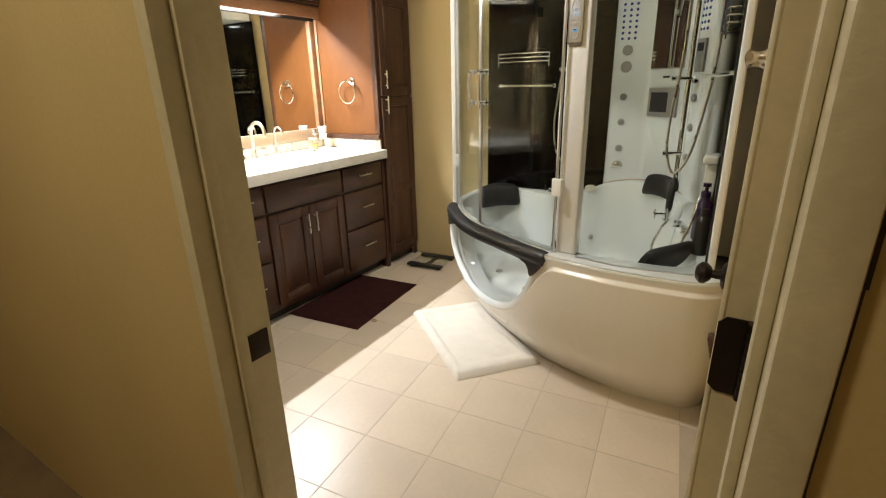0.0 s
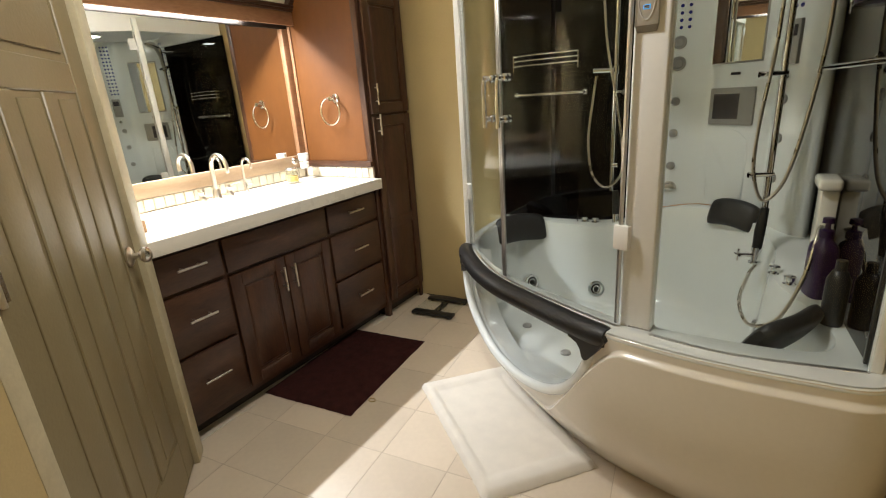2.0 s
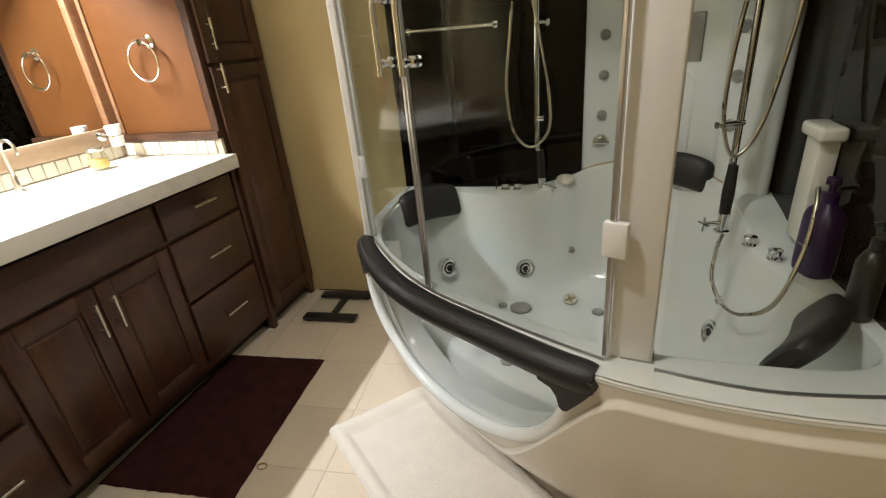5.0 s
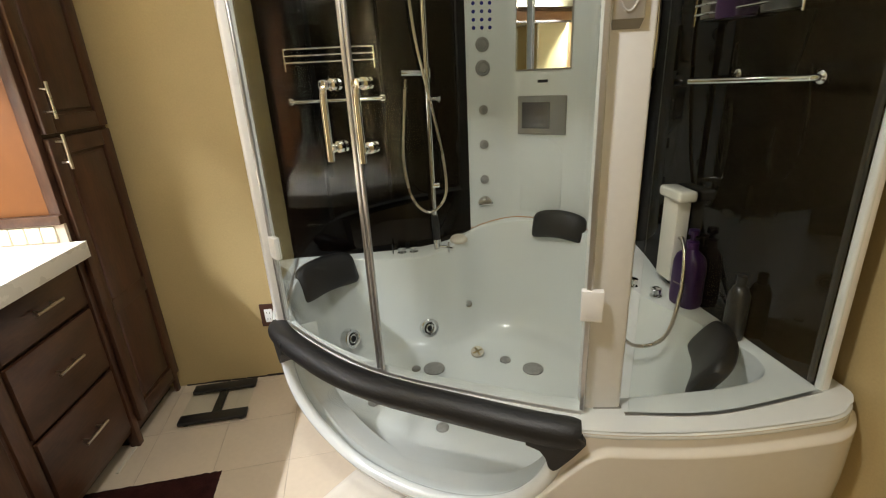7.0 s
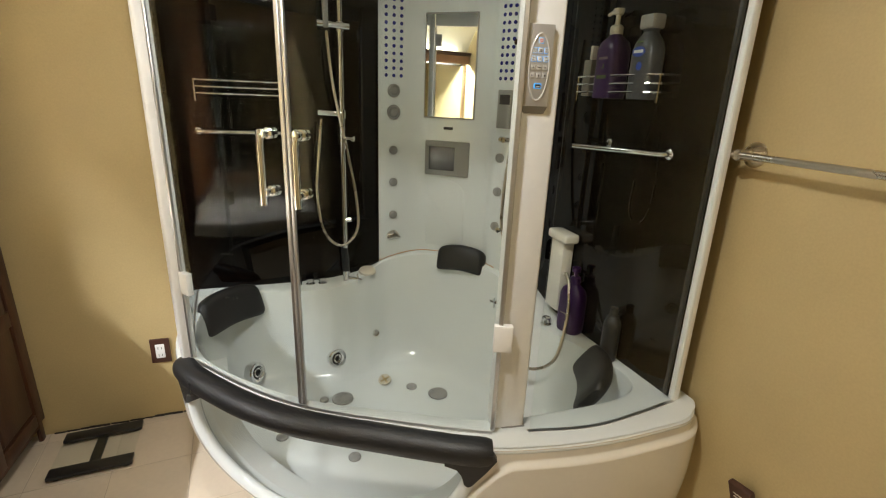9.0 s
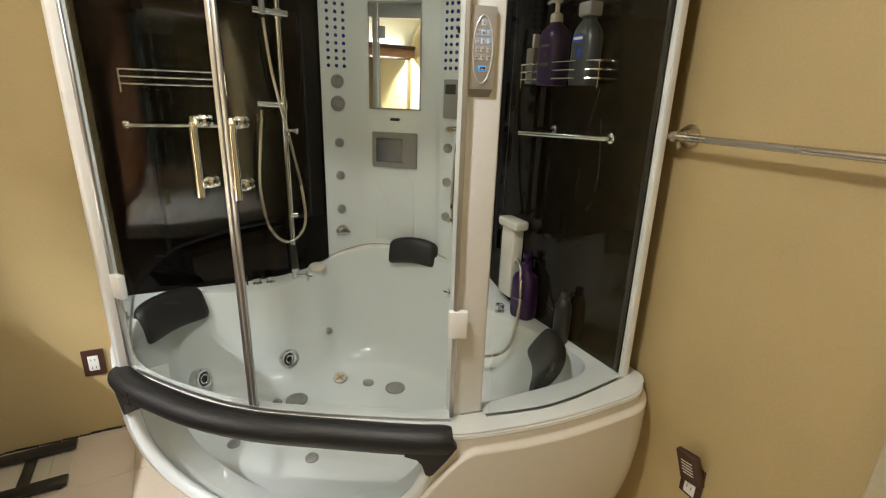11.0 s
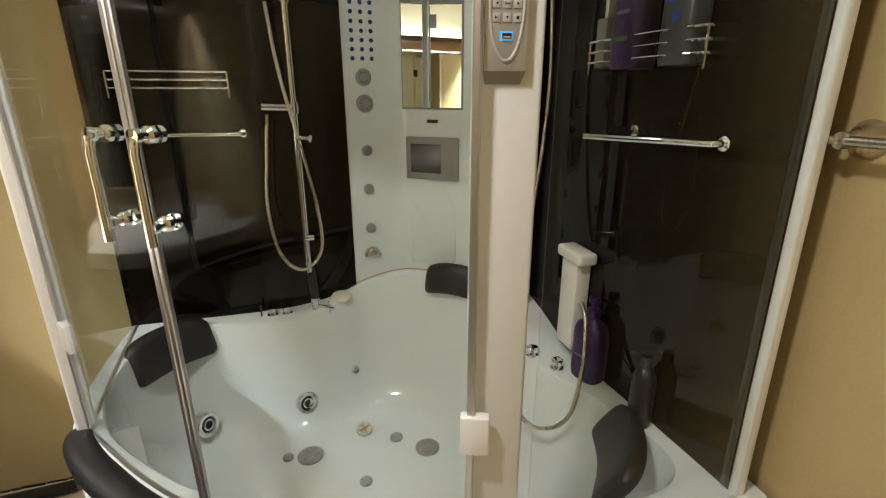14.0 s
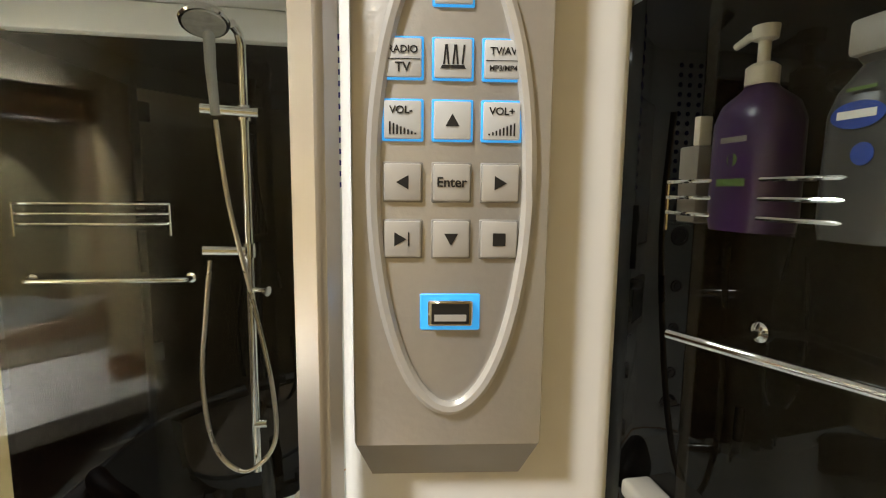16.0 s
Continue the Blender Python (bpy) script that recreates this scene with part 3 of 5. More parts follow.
bm = box((0, T0 - 0.024, -0.02), (sl.length, T0 + 0.02, 0.018), 0.004, turn=Matrix.Translation((-0.955, 0, 1.90)) @ Matrix.Rotation(-math.atan2(sl.z, sl.x), 4, "Y"))
part("crown_return", bm, M["oakh"], tall)
part("corner_post", box((LX + 0.031, T0 - 0.012, 1.031), (LX + 0.052, T0 - 0.0025, 1.834), 0.003), M["trimwood"], tall)

# ---- whirlpool tub ----
RIM = [(0.26, 3.84), (0.26, 3.50), (0.308, 3.19), (0.472, 2.96), (0.655, 2.795), (0.89, 2.66), (1.13, 2.54), (1.33, 2.492), (1.55, 2.475), (1.87, 2.49)]
FOOT = [(0.36, 3.84), (0.38, 3.56), (0.47, 3.28), (0.61, 3.08), (0.77, 2.94), (0.96, 2.80), (1.14, 2.705), (1.34, 2.645), (1.555, 2.605), (1.87, 2.607)]
GLASS = [(0.345, 3.195), (0.525, 2.985), (0.70, 2.83), (0.935, 2.70), (1.18, 2.587), (1.286, 2.567), (1.507, 2.537), (1.80, 2.576)]
RZ = 0.635             # rim height
U0, U1 = 0.245, 0.668  # ends of the window in the front
NU = 180
rimc, footc = spline(RIM_3 := [(x, y, RZ) for x, y in RIM], 900), spline([(x, y, 0.0) for x, y in FOOT], 900)

for line, far_in in ((rimc, 0.07), (footc, 0.08)):
    for p in line:
        if p.x > 1.74:
            p.y += far_in * ((p.x - 1.74) / 0.13) ** 2.4   # the front rounds into the side wall


def at(curve, u):
    s = max(0.0, min(1.0, u)) * (len(curve) - 1)
    i = min(int(s), len(curve) - 2)
    return curve[i].lerp(curve[i + 1], s - i)


def smooth(a, b, x):
    t = max(0.0, min(1.0, (x - a) / (b - a)))
    return t * t * (3 - 2 * t)


def vtop(u):
    """How far up the skirt reaches: it dips round the window."""
    if u <= U0 or u >= U1:
        return 1.0
    t = (u - U0) / (U1 - U0)
    q = abs(2 * (t ** 0.86) - 1)
    return 1.0 - 0.67 * (1 - q ** 2.6) ** 0.55


def ridge(u):
    """Height of the crease that runs round the window and on under the rim."""
    low = vtop(max(min(u, 0.44), 0.0)) - 0.125
    return low + (0.925 - low) * smooth(0.53, 0.725, u)


def skirt(u, v, out=0.0):
    a, b = at(footc, u), at(rimc, u)
    p = a.lerp(b, math.sin(min(1.0, v * 1.3) * math.pi / 2) ** 0.85 if v > 0 else 0.0)
    p.z = v * RZ
    d = at(rimc, min(1, u + 0.01)) - at(rimc, max(0, u - 0.01))
    n = Vector((d.y, -d.x, 0)).normalized()
    depth = 0.017 * smooth(0.42, 0.56, u)
    below = 1 - smooth(ridge(u) - 0.006, ridge(u) + 0.024, v)
    return p + n * (depth * below * smooth(0.0, 0.35, v) - 0.014 * (1 - smooth(0.0, 0.3, v)) * smooth(0.3, 0.5, u) + out)


tub = thing("whirlpool_tub", (1.199, 3.170, 0), "white acrylic corner whirlpool tub with a window in its front", "bathtub")
us = [U0 * i / 24 for i in range(25)] + [U0 + (U1 - U0) * (1 - math.cos(math.pi * i / 110)) / 2 for i in range(1, 110)] + [U1 + (1 - U1) * i / 70 for i in range(71)]
rows = []
for u in us:
    vt = vtop(u)
    lo, hi = max(0.02, ridge(u) - 0.035), ridge(u) + 0.06
    hi = min(hi, vt - 0.005)
    lo = min(lo, hi - 0.02)
    rows.append([skirt(u, lo * k / 20) for k in range(20)] + [skirt(u, lo + (hi - lo) * k / 26) for k in range(26)] + [skirt(u, hi + (vt - hi) * k / 12) for k in range(13)])
part("skirt", grid(rows), M["skirt"], tub)
# rounded edge round the window and along the rim
edge = [skirt(U0 + (U1 - U0) * (1 - math.cos(math.pi * i / 110)) / 2, vtop(U0 + (U1 - U0) * (1 - math.cos(math.pi * i / 110)) / 2), -0.012) for i in range(111)]
part("window_rim", sweep(edge, 0.021, 12), M["acrylic"], tub, "thick rounded white rim")
for a, b in ((0.0, U0 + 0.004), (U1 - 0.004, 1.0)):
    part("rim", sweep([skirt(a + (b - a) * i / 40, 0.988, -0.013) for i in range(41)], 0.0145, 12, flat=0.8), M["acrylic"], tub)
rows = []
for i in range(111):
    u = U0 + (U1 - U0) * (1 - math.cos(math.pi * i / 110)) / 2
    vt = vtop(u)
    rows.append([skirt(u, vt + (0.97 - vt) * k / 16 if vt < 0.97 else vt, -0.03) for k in range(17)])
win = part("window", grid(rows), M["pane"], tub, "clear curved window")
win.visible_shadow = False

rows = []
for i in range(111):
    u = U0 + (U1 - U0) * (1 - math.cos(math.pi * i / 110)) / 2
    vt = vtop(u)
    rows.append([skirt(u, vt, -0.008 - 0.13 * k / 6) + Vector((0, 0, -0.012 * (k / 6) ** 2)) for k in range(7)])
part("window_sill", grid(rows), M["acrylic"], tub)

# basin
LOOP = [(0.354, 3.714, 0.635), (0.328, 3.416, 0.635), (0.391, 3.192, 0.635), (0.554, 3.000, 0.635), (0.732, 2.860, 0.635), (0.973, 2.742, 0.635), (1.204, 2.645, 0.635), (1.456, 2.627, 0.635), (1.687, 2.647, 0.635),
        (1.755, 2.747, 0.635), (1.708, 2.961, 0.635), (1.624, 3.195, 0.640), (1.627, 3.385, 0.703), (1.524, 3.598, 0.760), (1.346, 3.769, 0.760), (1.144, 3.814, 0.728), (1.005, 3.752, 0.672), (0.868, 3.710, 0.642), (0.700, 3.722, 0.635), (0.491, 3.755, 0.635)]
loop = spline(LOOP, 200, True)
CEN = Vector((1.042, 3.139, 0))
levels = [(0.0, 1.0), (0.03, 0.985), (0.10, 0.968), (0.22, 0.95), (0.30, 0.93), (0.36, 0.90), (0.40, 0.85), (0.415, 0.78), (0.42, 0.6), (0.42, 0.3), (0.42, 0.02)]
rows = []
for drop, sc in levels:
    r = []
    for p in loop:
        back = smooth(0.64, 0.75, p.z)
        low = p.z - drop * (p.z - 0.195) / 0.42
        s = sc - back * 0.30 * smooth(0, 0.42, drop) * smooth(1.0, 0.7, 0.99 - abs(sc - 0.9) * 0.2)
        s = max(s, 0.02) if sc > 0.1 else sc
        r.append((CEN.x + (p.x - CEN.x) * s, CEN.y + (p.y - CEN.y) * s, low))
    rows.append(r + [r[0]])
rows_b = rows
bm = grid(rows)
bmesh.ops.remove_doubles(bm, verts=bm.verts, dist=0.0005)
cut = []
for f in bm.faces:
    c = f.calc_center_median()
    if c.y < 3.3 and c.x < 1.25 and c.z > 0.2:
        k = min(range(0, 901, 2), key=lambda i: (rimc[i].x - c.x) ** 2 + (rimc[i].y - c.y) ** 2)
        if U0 < k / 900 < U1 and c.z > vtop(k / 900) * RZ - 0.05 and (rimc[k].xy - c.xy).length < 0.24:
            cut.append(f)
bmesh.ops.delete(bm, geom=cut, context="FACES")
part("basin", bm, M["acrylic"], tub)


def on_basin(x, y, z):
    """The point of the basin's wall at that height, in the direction of x, y."""
    a = math.atan2(y - CEN.y, x - CEN.x)
    k = min(range(200), key=lambda i: abs(math.remainder(math.atan2(loop[i].y - CEN.y, loop[i].x - CEN.x) - a, 2 * math.pi)))
    for p, q in zip(rows_b, rows_b[1:]):
        if p[k][2] >= z >= q[k][2]:
            f = (p[k][2] - z) / max(1e-6, p[k][2] - q[k][2])
            return Vector(p[k]).lerp(Vector(q[k]), f)
    return Vector((x, y, z))


# deck between the basin and the panels round it
outline = [tuple(p.xy) for p in rimc[::6]] + [(1.865, far(1.865) - 0.004), (0.275, far(0.275) - 0.004)]


def to_edge(p):
    """Where the ray from the basin's middle through p meets the tub's outline."""
    d = Vector((p.x - CEN.x, p.y - CEN.y)).normalized()
    best = 9.0
    for (ax, ay), (bx, by) in zip(outline, outline[1:] + outline[:1]):
        ex, ey = bx - ax, by - ay
        den = d.x * ey - d.y * ex
        if abs(den) > 1e-9:
            t = ((ax - CEN.x) * ey - (ay - CEN.y) * ex) / den
            k = ((ax - CEN.x) * d.y - (ay - CEN.y) * d.x) / den
            if t > 0.05 and -1e-6 <= k <= 1 + 1e-6:
                best = min(best, t)
    return Vector((CEN.x + d.x * best, CEN.y + d.y * best, p.z))


rows = [[], [], []]
for p in loop + [loop[0]]:
    q = to_edge(p)
    if q.y < 3.3 and q.x < 1.84:
        q = p.lerp(q, 0.97)
    rows[0].append(tuple(p))
    rows[1].append(tuple(p.lerp(q, 0.08) + Vector((0, 0, 0.006))))
    rows[2].append((q.x, q.y, p.z + 0.006))
part("deck", grid(rows), M["acrylic"], tub)

# padded bar along the front
gl = spline([(x, y, 0) for x, y in RIM], 900)
bar = []
for i in range(61):
    u = U0 - 0.026 + (U1 - U0 + 0.046) * i / 60
    p, d = at(gl, u), at(gl, min(1, u + 0.01)) - at(gl, max(0, u - 0.01))
    inward = Vector((-d.y, d.x, 0)).normalized()
    bar.append(Vector((p.x, p.y, 0.615)) + inward * 0.016)
rad = [0.041 * (0.86, 0.96, 1.0)[min(i, 60 - i, 2)] for i in range(61)]
bm = sweep(bar, rad, 18, flat=0.92)
part("padded_bar", bm, M["rubber"], tub, "black padded grab bar")

for k, d in ((0, 1), (60, -1)):
    e, f = Vector(bar[k]), Vector(bar[k + 5 * d])
    x = (f - e).normalized()
    e = e + x * (0.03 if d > 0 else 0.0)
    y = Vector((-x.y, x.x, 0)) * d
    flap = [(-0.004, 0.016), (-0.012, 0.0), (0.014, -0.04), (0.050, -0.086), (0.060, -0.091), (0.070, -0.084), (0.078, -0.056), (0.092, -0.037), (0.125, -0.026), (0.125, 0.016)]
    bm = prism(flap, -0.034, 0.038, 0.014)
    bmesh.ops.transform(bm, matrix=Matrix(((x.x, 0, y.x, e.x), (x.y, 0, y.y, e.y), (0, 1, 0, e.z), (0, 0, 0, 1))), verts=bm.verts)
    bmesh.ops.recalc_face_normals(bm, faces=bm.faces)
    part("bar_end", bm, M["rubber"], tub, "black rubber flap where the bar drops to the rim")


def jet(loc, d, r, mat_in, parent, name="jet"):
    m = axis_turn(loc, d)
    j = part(name, lathe([(r * 0.62, 0.004), (r * 0.66, 0.008), (r * 0.9, 0.009), (r, 0.005), (r * 1.02, -0.03)], 28, m), M["chrome"], parent, "chrome-ringed water jet")
    part("nozzle", lathe([(0, 0.006), (r * 0.18, 0.006), (r * 0.24, 0.002), (r * 0.34, 0.001), (r * 0.40, 0.005), (r * 0.5, 0.005), (r * 0.62, 0.001), (r * 0.64, -0.004)], 24, m), mat_in, j)
    if r > 0.03:
        part("nozzle_ring", lathe([(r * 0.30, 0.003), (r * 0.33, 0.0075), (r * 0.40, 0.0085), (r * 0.46, 0.0065), (r * 0.47, 0.003)], 24, m), M["chrome"], j)


def aim(x, y):
    return (CEN.x - x, CEN.y - y, 0.12)


for x, y, z, r in ((0.862, 3.666, 0.295, 0.046), (1.49, 3.26, 0.28, 0.046)):
    jet(on_basin(x, y, z), aim(x, y), r, M["blackplastic"], tub)
jet(Vector((0.507, 3.612, 0.302)), (0.75, -0.6, 0.2), 0.046, M["blackplastic"], tub)
for x, y, z, r in ((1.064, 3.722, 0.365, 0.018), (1.56, 3.30, 0.39, 0.018), (0.42, 3.30, 0.30, 0.02)):
    jet(on_basin(x, y, z), aim(x, y), r, M["lens"], tub)
for x, y, r, m, nm in ((0.87, 3.47, 0.047, M["lens"], "suction_cover"), (1.30, 3.40, 0.045, M["lens"], "suction_cover"), (1.195, 3.485, 0.025, M["lens"], "air_button"), (0.79, 3.48, 0.02, M["lens"], "air_button"), (1.056, 3.293, 0.022, M["lens"], "air_button"), (0.612, 3.275, 0.024, M["lens"], "air_button"), (0.875, 3.091, 0.024, M["lens"], "air_button")):
    c = part(nm, lathe([(0, 0.008), (r * 0.55, 0.0085), (r * 0.85, 0.007), (r, 0.003), (r, -0.003)], 26, axis_turn((x, y, 0.198), (0, 0, 1))), m, tub, "grey round cover")
    if r > 0.04:
        for k in range(8):
            a = k * math.pi / 4
            part("slot", box((-0.002, r * 0.3, 0.0078), (0.002, r * 0.75, 0.0092), turn=Matrix.Translation((x, y, 0.198)) @ Matrix.Rotation(a, 4, "Z")), M["grey"], c)
dr = part("drain", lathe([(0, 0.003), (0.025, 0.003), (0.029, 0.006), (0.031, 0.0), (0.031, -0.003)], 24, axis_turn((1.078, 3.55, 0.212), (-0.1, -0.4, 1))), M["cream"], tub, "cream drain with brass cross")
for a in (0, 1):
    part("drain_cross", box((-0.022, -0.003, 0.004), (0.022, 0.003, 0.0065), turn=axis_turn((1.078, 3.55, 0.212), (-0.1, -0.4, 1)) @ Matrix.Rotation(0.6 + a * math.pi / 2, 4, "Z")), M["brass"], dr)


def cushion(m, w, h, d, parent, bow=0.25):
    """A moulded neck rest, bowed and thicker below."""
    rows = []
    for i in range(21):
        s = -1 + 2 * i / 20
        r = []
        for k in range(25):
            a = 2 * math.pi * k / 24
            ca, sa = math.cos(a), math.sin(a)
            e = (1 - abs(s) ** 5) ** 0.5
            yy = math.copysign(abs(ca) ** 0.6, ca) * d / 2 * (0.45 + 0.55 * e)
            zz = math.copysign(abs(sa) ** 0.7, sa) * h / 2 * (0.72 + 0.28 * e) - 0.02 * s * s
            r.append(m @ Vector((s * w / 2, yy + bow * w * 0.25 * s * s, zz)))
        rows.append(r)
    bm = grid(rows)
    bmesh.ops.remove_doubles(bm, verts=bm.verts, dist=0.0004)
    bmesh.ops.holes_fill(bm, edges=[e for e in bm.edges if e.is_boundary])
    part("neck_rest", bm, M["rubber"], parent, "black padded neck rest")


cushion(pose(0.415, 3.668, 0.612, 20, 0, -136), 0.29, 0.16, 0.075, tub)
cushion(pose(1.468, 3.640, 0.775, -16, 0, -38), 0.24, 0.125, 0.06, tub)
cushion(pose(1.648, 2.765, 0.632, 32, 0, 58), 0.28, 0.15, 0.06, tub)

# taps on the deck


def tap(x, y, z=0.634, cross=False):
    t = part("valve_knob", lathe([(0, 0), (0.020, 0), (0.021, 0.004), (0.013, 0.008), (0.012, 0.014), (0.0185, 0.016), (0.019, 0.03), (0.014, 0.034), (0, 0.034)], 22, Matrix.Translation((x, y, z))), M["chrome"], tub)
    return t


for x, y, z in ((0.764, 3.780, 0.642), (0.821, 3.780, 0.642), (1.625, 3.23, 0.645), (1.668, 3.14, 0.642)):
    tap(x, y, z)
part("stopper_pull", lathe([(0, 0), (0.014, 0), (0.012, 0.003), (0.003, 0.004), (0.003, 0.05), (0, 0.051)], 14, Matrix.Translation((0.722, 3.780, 0.637))), M["blackplastic"], tub)
for x, y, sx in ((0.931, 3.762, 1), (1.724, 3.081, -1)):
    if sx > 0:
        bm = lathe([(0, 0), (0.024, 0), (0.024, 0.006), (0.016, 0.01), (0.016, 0.05), (0.019, 0.052), (0.019, 0.066), (0.012, 0.07), (0, 0.07)], 22, Matrix.Translation((x, y, 0.64)))
        sweep([(x, y, 0.668), (x + 0.045, y - 0.02, 0.668)], 0.008, 10, bm=bm)
        for a in (0, 90):
            d = Vector((math.sin(radians(a)) * 0.3, -math.sin(radians(a)) * 0.3, math.cos(radians(a)))).normalized() * 0.024
            c = Vector((x + 0.052, y - 0.023, 0.668))
            sweep([c - d, c + d], 0.0045, 8, bm=bm)
        tp = part("hand_spray_base", bm, M["chrome"], tub)
        part("hand_spray", sweep([(x, y, 0.705), (x - 0.002, y, 0.76), (x - 0.006, y + 0.004, 0.83)], [0.016, 0.018, 0.015], 14), M["blackplastic"], tp, "black hand spray grip")
part("overflow", lathe([(0, 0.012), (0.026, 0.014), (0.034, 0.01), (0.038, 0.0)], 26, axis_turn((1.035, 3.775, 0.690), (-0.25, -0.55, 1)) @ Matrix.Diagonal((1.15, 0.8, 1, 1))), M["cream"], tub, "cream oval spout cover")

# ---- shower enclosure ----
EZ = 1.965             # top of the glass
enc = thing("shower_enclosure", (1.183, 3.177, 0.629), "corner steam-shower enclosure of clear and black glass", "shower cabin")
gline = spline([(x, y, 0) for x, y in GLASS], 280)


def gl_part(a, b, n=20):
    return [at(gline, a + (b - a) * i / n) for i in range(n + 1)]


def nearest_u(x, y):
    k = min(range(281), key=lambda i: (gline[i].x - x) ** 2 + (gline[i].y - y) ** 2)
    return k / 280


um, uc0, uc1 = nearest_u(0.70, 2.83), nearest_u(1.198, 2.583), nearest_u(1.288, 2.567)
wall_l = [(0.27, far(0.3) - 0.026), (0.303, 3.52), (0.345, 3.205)]
for nm, line, mt in (("fixed_pane", wall_l, "sidepane"), ("fixed_pane", gl_part(uc1 + 0.01, 1.0), "pane")):
    o = part(nm, ribbon(line, 0.645, EZ, 0.006), M[mt], enc, "clear fixed glass pane")
    o.visible_shadow = False
part("black_panel", box((0.252, far(0.3) - 0.022, 0.62), (1.10, far(0.3) - 0.014, EZ)), M["blackglass"], enc, "glossy black glass wall panel", smooth=False)
def side_x(y):
    """Face of the black side panel, which leans in towards the corner column."""
    return 1.802 - 0.062 * (y - 2.59)


part("black_panel", prism([(side_x(2.59), 2.59), (side_x(2.59) + 0.008, 2.59), (side_x(3.56) + 0.008, 3.56), (side_x(3.56), 3.56)], 0.62, EZ), M["blackglass"], enc, "glossy black glass wall panel", smooth=False)


def post(p, ang, w, d, z0, z1, name="post"):
    return part(name, box((-w / 2, -d / 2, z0), (w / 2, d / 2, z1), 0.007, 3, turn=pose(p[0], p[1], 0, 0, 0, ang)), M["white"], enc, "white coated metal post")


cp = (1.246, 2.618)
CA = -7.0
post(cp, CA, 0.093, 0.05, 0.638, 2.05)
part("post_foot", box((-0.018, -0.027, 0.634), (0.05, 0.02, 0.645), 0.002, turn=pose(cp[0], cp[1], 0, 0, 0, CA)), M["grey"], enc)
post((0.338, 3.205), -62, 0.035, 0.045, 0.638, 2.05)
rp = (1.812, 2.587)
lean = Matrix.Translation((*rp, 0.638)) @ Matrix.Rotation(radians(-0.6), 4, "Y") @ Matrix.Translation((-rp[0], -rp[1], -0.638))
post(rp, 0, 0.028, 0.022, 0.638, 2.05).data.transform(lean)
part("seal_strip", box((rp[0] - 0.0225, 2.599, 0.65), (rp[0] - 0.013, 2.611, 2.045), 0.002), M["blackplastic"], enc, "dark rubber seal").data.transform(lean)
part("filler", box((1.80, 2.80, 0.66), (1.883, 2.812, 2.045), 0.002), M["white"], enc, "white filler between cabin and wall")
for z0, z1 in ((0.636, 0.6425), (1.965, 2.05)):
    for line in (wall_l, gl_part(0.01, uc0 - 0.005, 40), gl_part(uc1 + 0.005, 1.0)):
        part("rail", ribbon(line, z0, z1, 0.022 if z1 > 1 else 0.011), M["white"] if z1 > 1 else M["alu"], enc)
for a, b, hz in ((0.012, um - 0.004, 1), (um + 0.004, uc0 - 0.004, 0)):
    dl = part("door", ribbon(gl_part(a, b), 0.652, EZ - 0.004, 0.006), M["pane"], enc, "curved clear glass door")
    dl.visible_shadow = False
    for u, w in ((a, 0.010), (b, 0.012)):
        p = at(gline, u)
        part("edge_strip", box((-0.005, -w / 2, 0.652), (0.005, w / 2, EZ - 0.004), 0.002, 1, turn=pose(p.x, p.y, 0, 0, 0, 55)), M["alu"], dl)
    u = nearest_u(0.664, 2.862) if hz else nearest_u(0.737, 2.808)
    p = at(gline, u)
    d = at(gline, u + 0.02) - at(gline, u - 0.02)
    n = Vector((d.y, -d.x, 0)).normalized()
    bm = bmesh.new()
    for s in (1, -1):
        o = n * 0.040 * s
        for z in (1.417, 1.275):
            lathe([(0, 0), (0.014, 0), (0.014, 0.008), (0.010, 0.012), (0, 0.012)], 18, axis_turn(p + n * 0.004 * s + Vector((0, 0, z)), n * s), bm=bm)
        if s < 0:
            continue
        pts = [p + Vector((0, 0, 1.417)), p + o * 0.6 + Vector((0, 0, 1.419)), p + o * 0.92 + Vector((0, 0, 1.411)), p + o + Vector((0, 0, 1.39)), p + o + Vector((0, 0, 1.245))]
        sweep(pts, 0.0085, 12, bm=bm)
        sweep([p + Vector((0, 0, 1.275)), p + o + Vector((0, 0, 1.275))], 0.0075, 12, bm=bm)
        for z in (1.417, 1.275):
            lathe([(0, -0.008), (0.0115, -0.006), (0.0125, 0), (0.0115, 0.006), (0, 0.008)], 16, axis_turn(p + n * 0.034 * s + Vector((0, 0, z)), n * s), bm=bm)
    part("handle", bm, M["chrome"], dl, "polished chrome D-shaped handle")
for p, ang, zz in (((1.193, 2.578), CA - 12, (0.938, 1.88)), ((0.362, 3.17), -52, (0.925, 1.88))):
    for z in zz:
        part("hinge", box((-0.024, -0.009, z - 0.04), (0.024, 0.011, z + 0.034), 0.003, 2, turn=pose(p[0] + 0.004, p[1], 0, 0, 0, ang)), M["white"], enc, "white pivot hinge block")

# roof
ROOF = [(0.30, far(0.26) - 0.004)] + [tuple(p.xy) for p in gl_part(0.0, 1.0, 40)] + [(1.835, 2.59), (1.865, far(1.765) - 0.004)]
part("roof", prism(ROOF, 2.05, 2.15, 0.02), M["white"], enc, "white moulded roof")
part("roof_edge", box((0.33, far(0.29) - 0.05, EZ), (1.10, far(0.29) - 0.006, 2.0495), 0.012), M["white"], enc)
part("roof_edge", box((1.80, 2.60, EZ), (1.865, 3.48, 2.0495), 0.012), M["white"], enc)

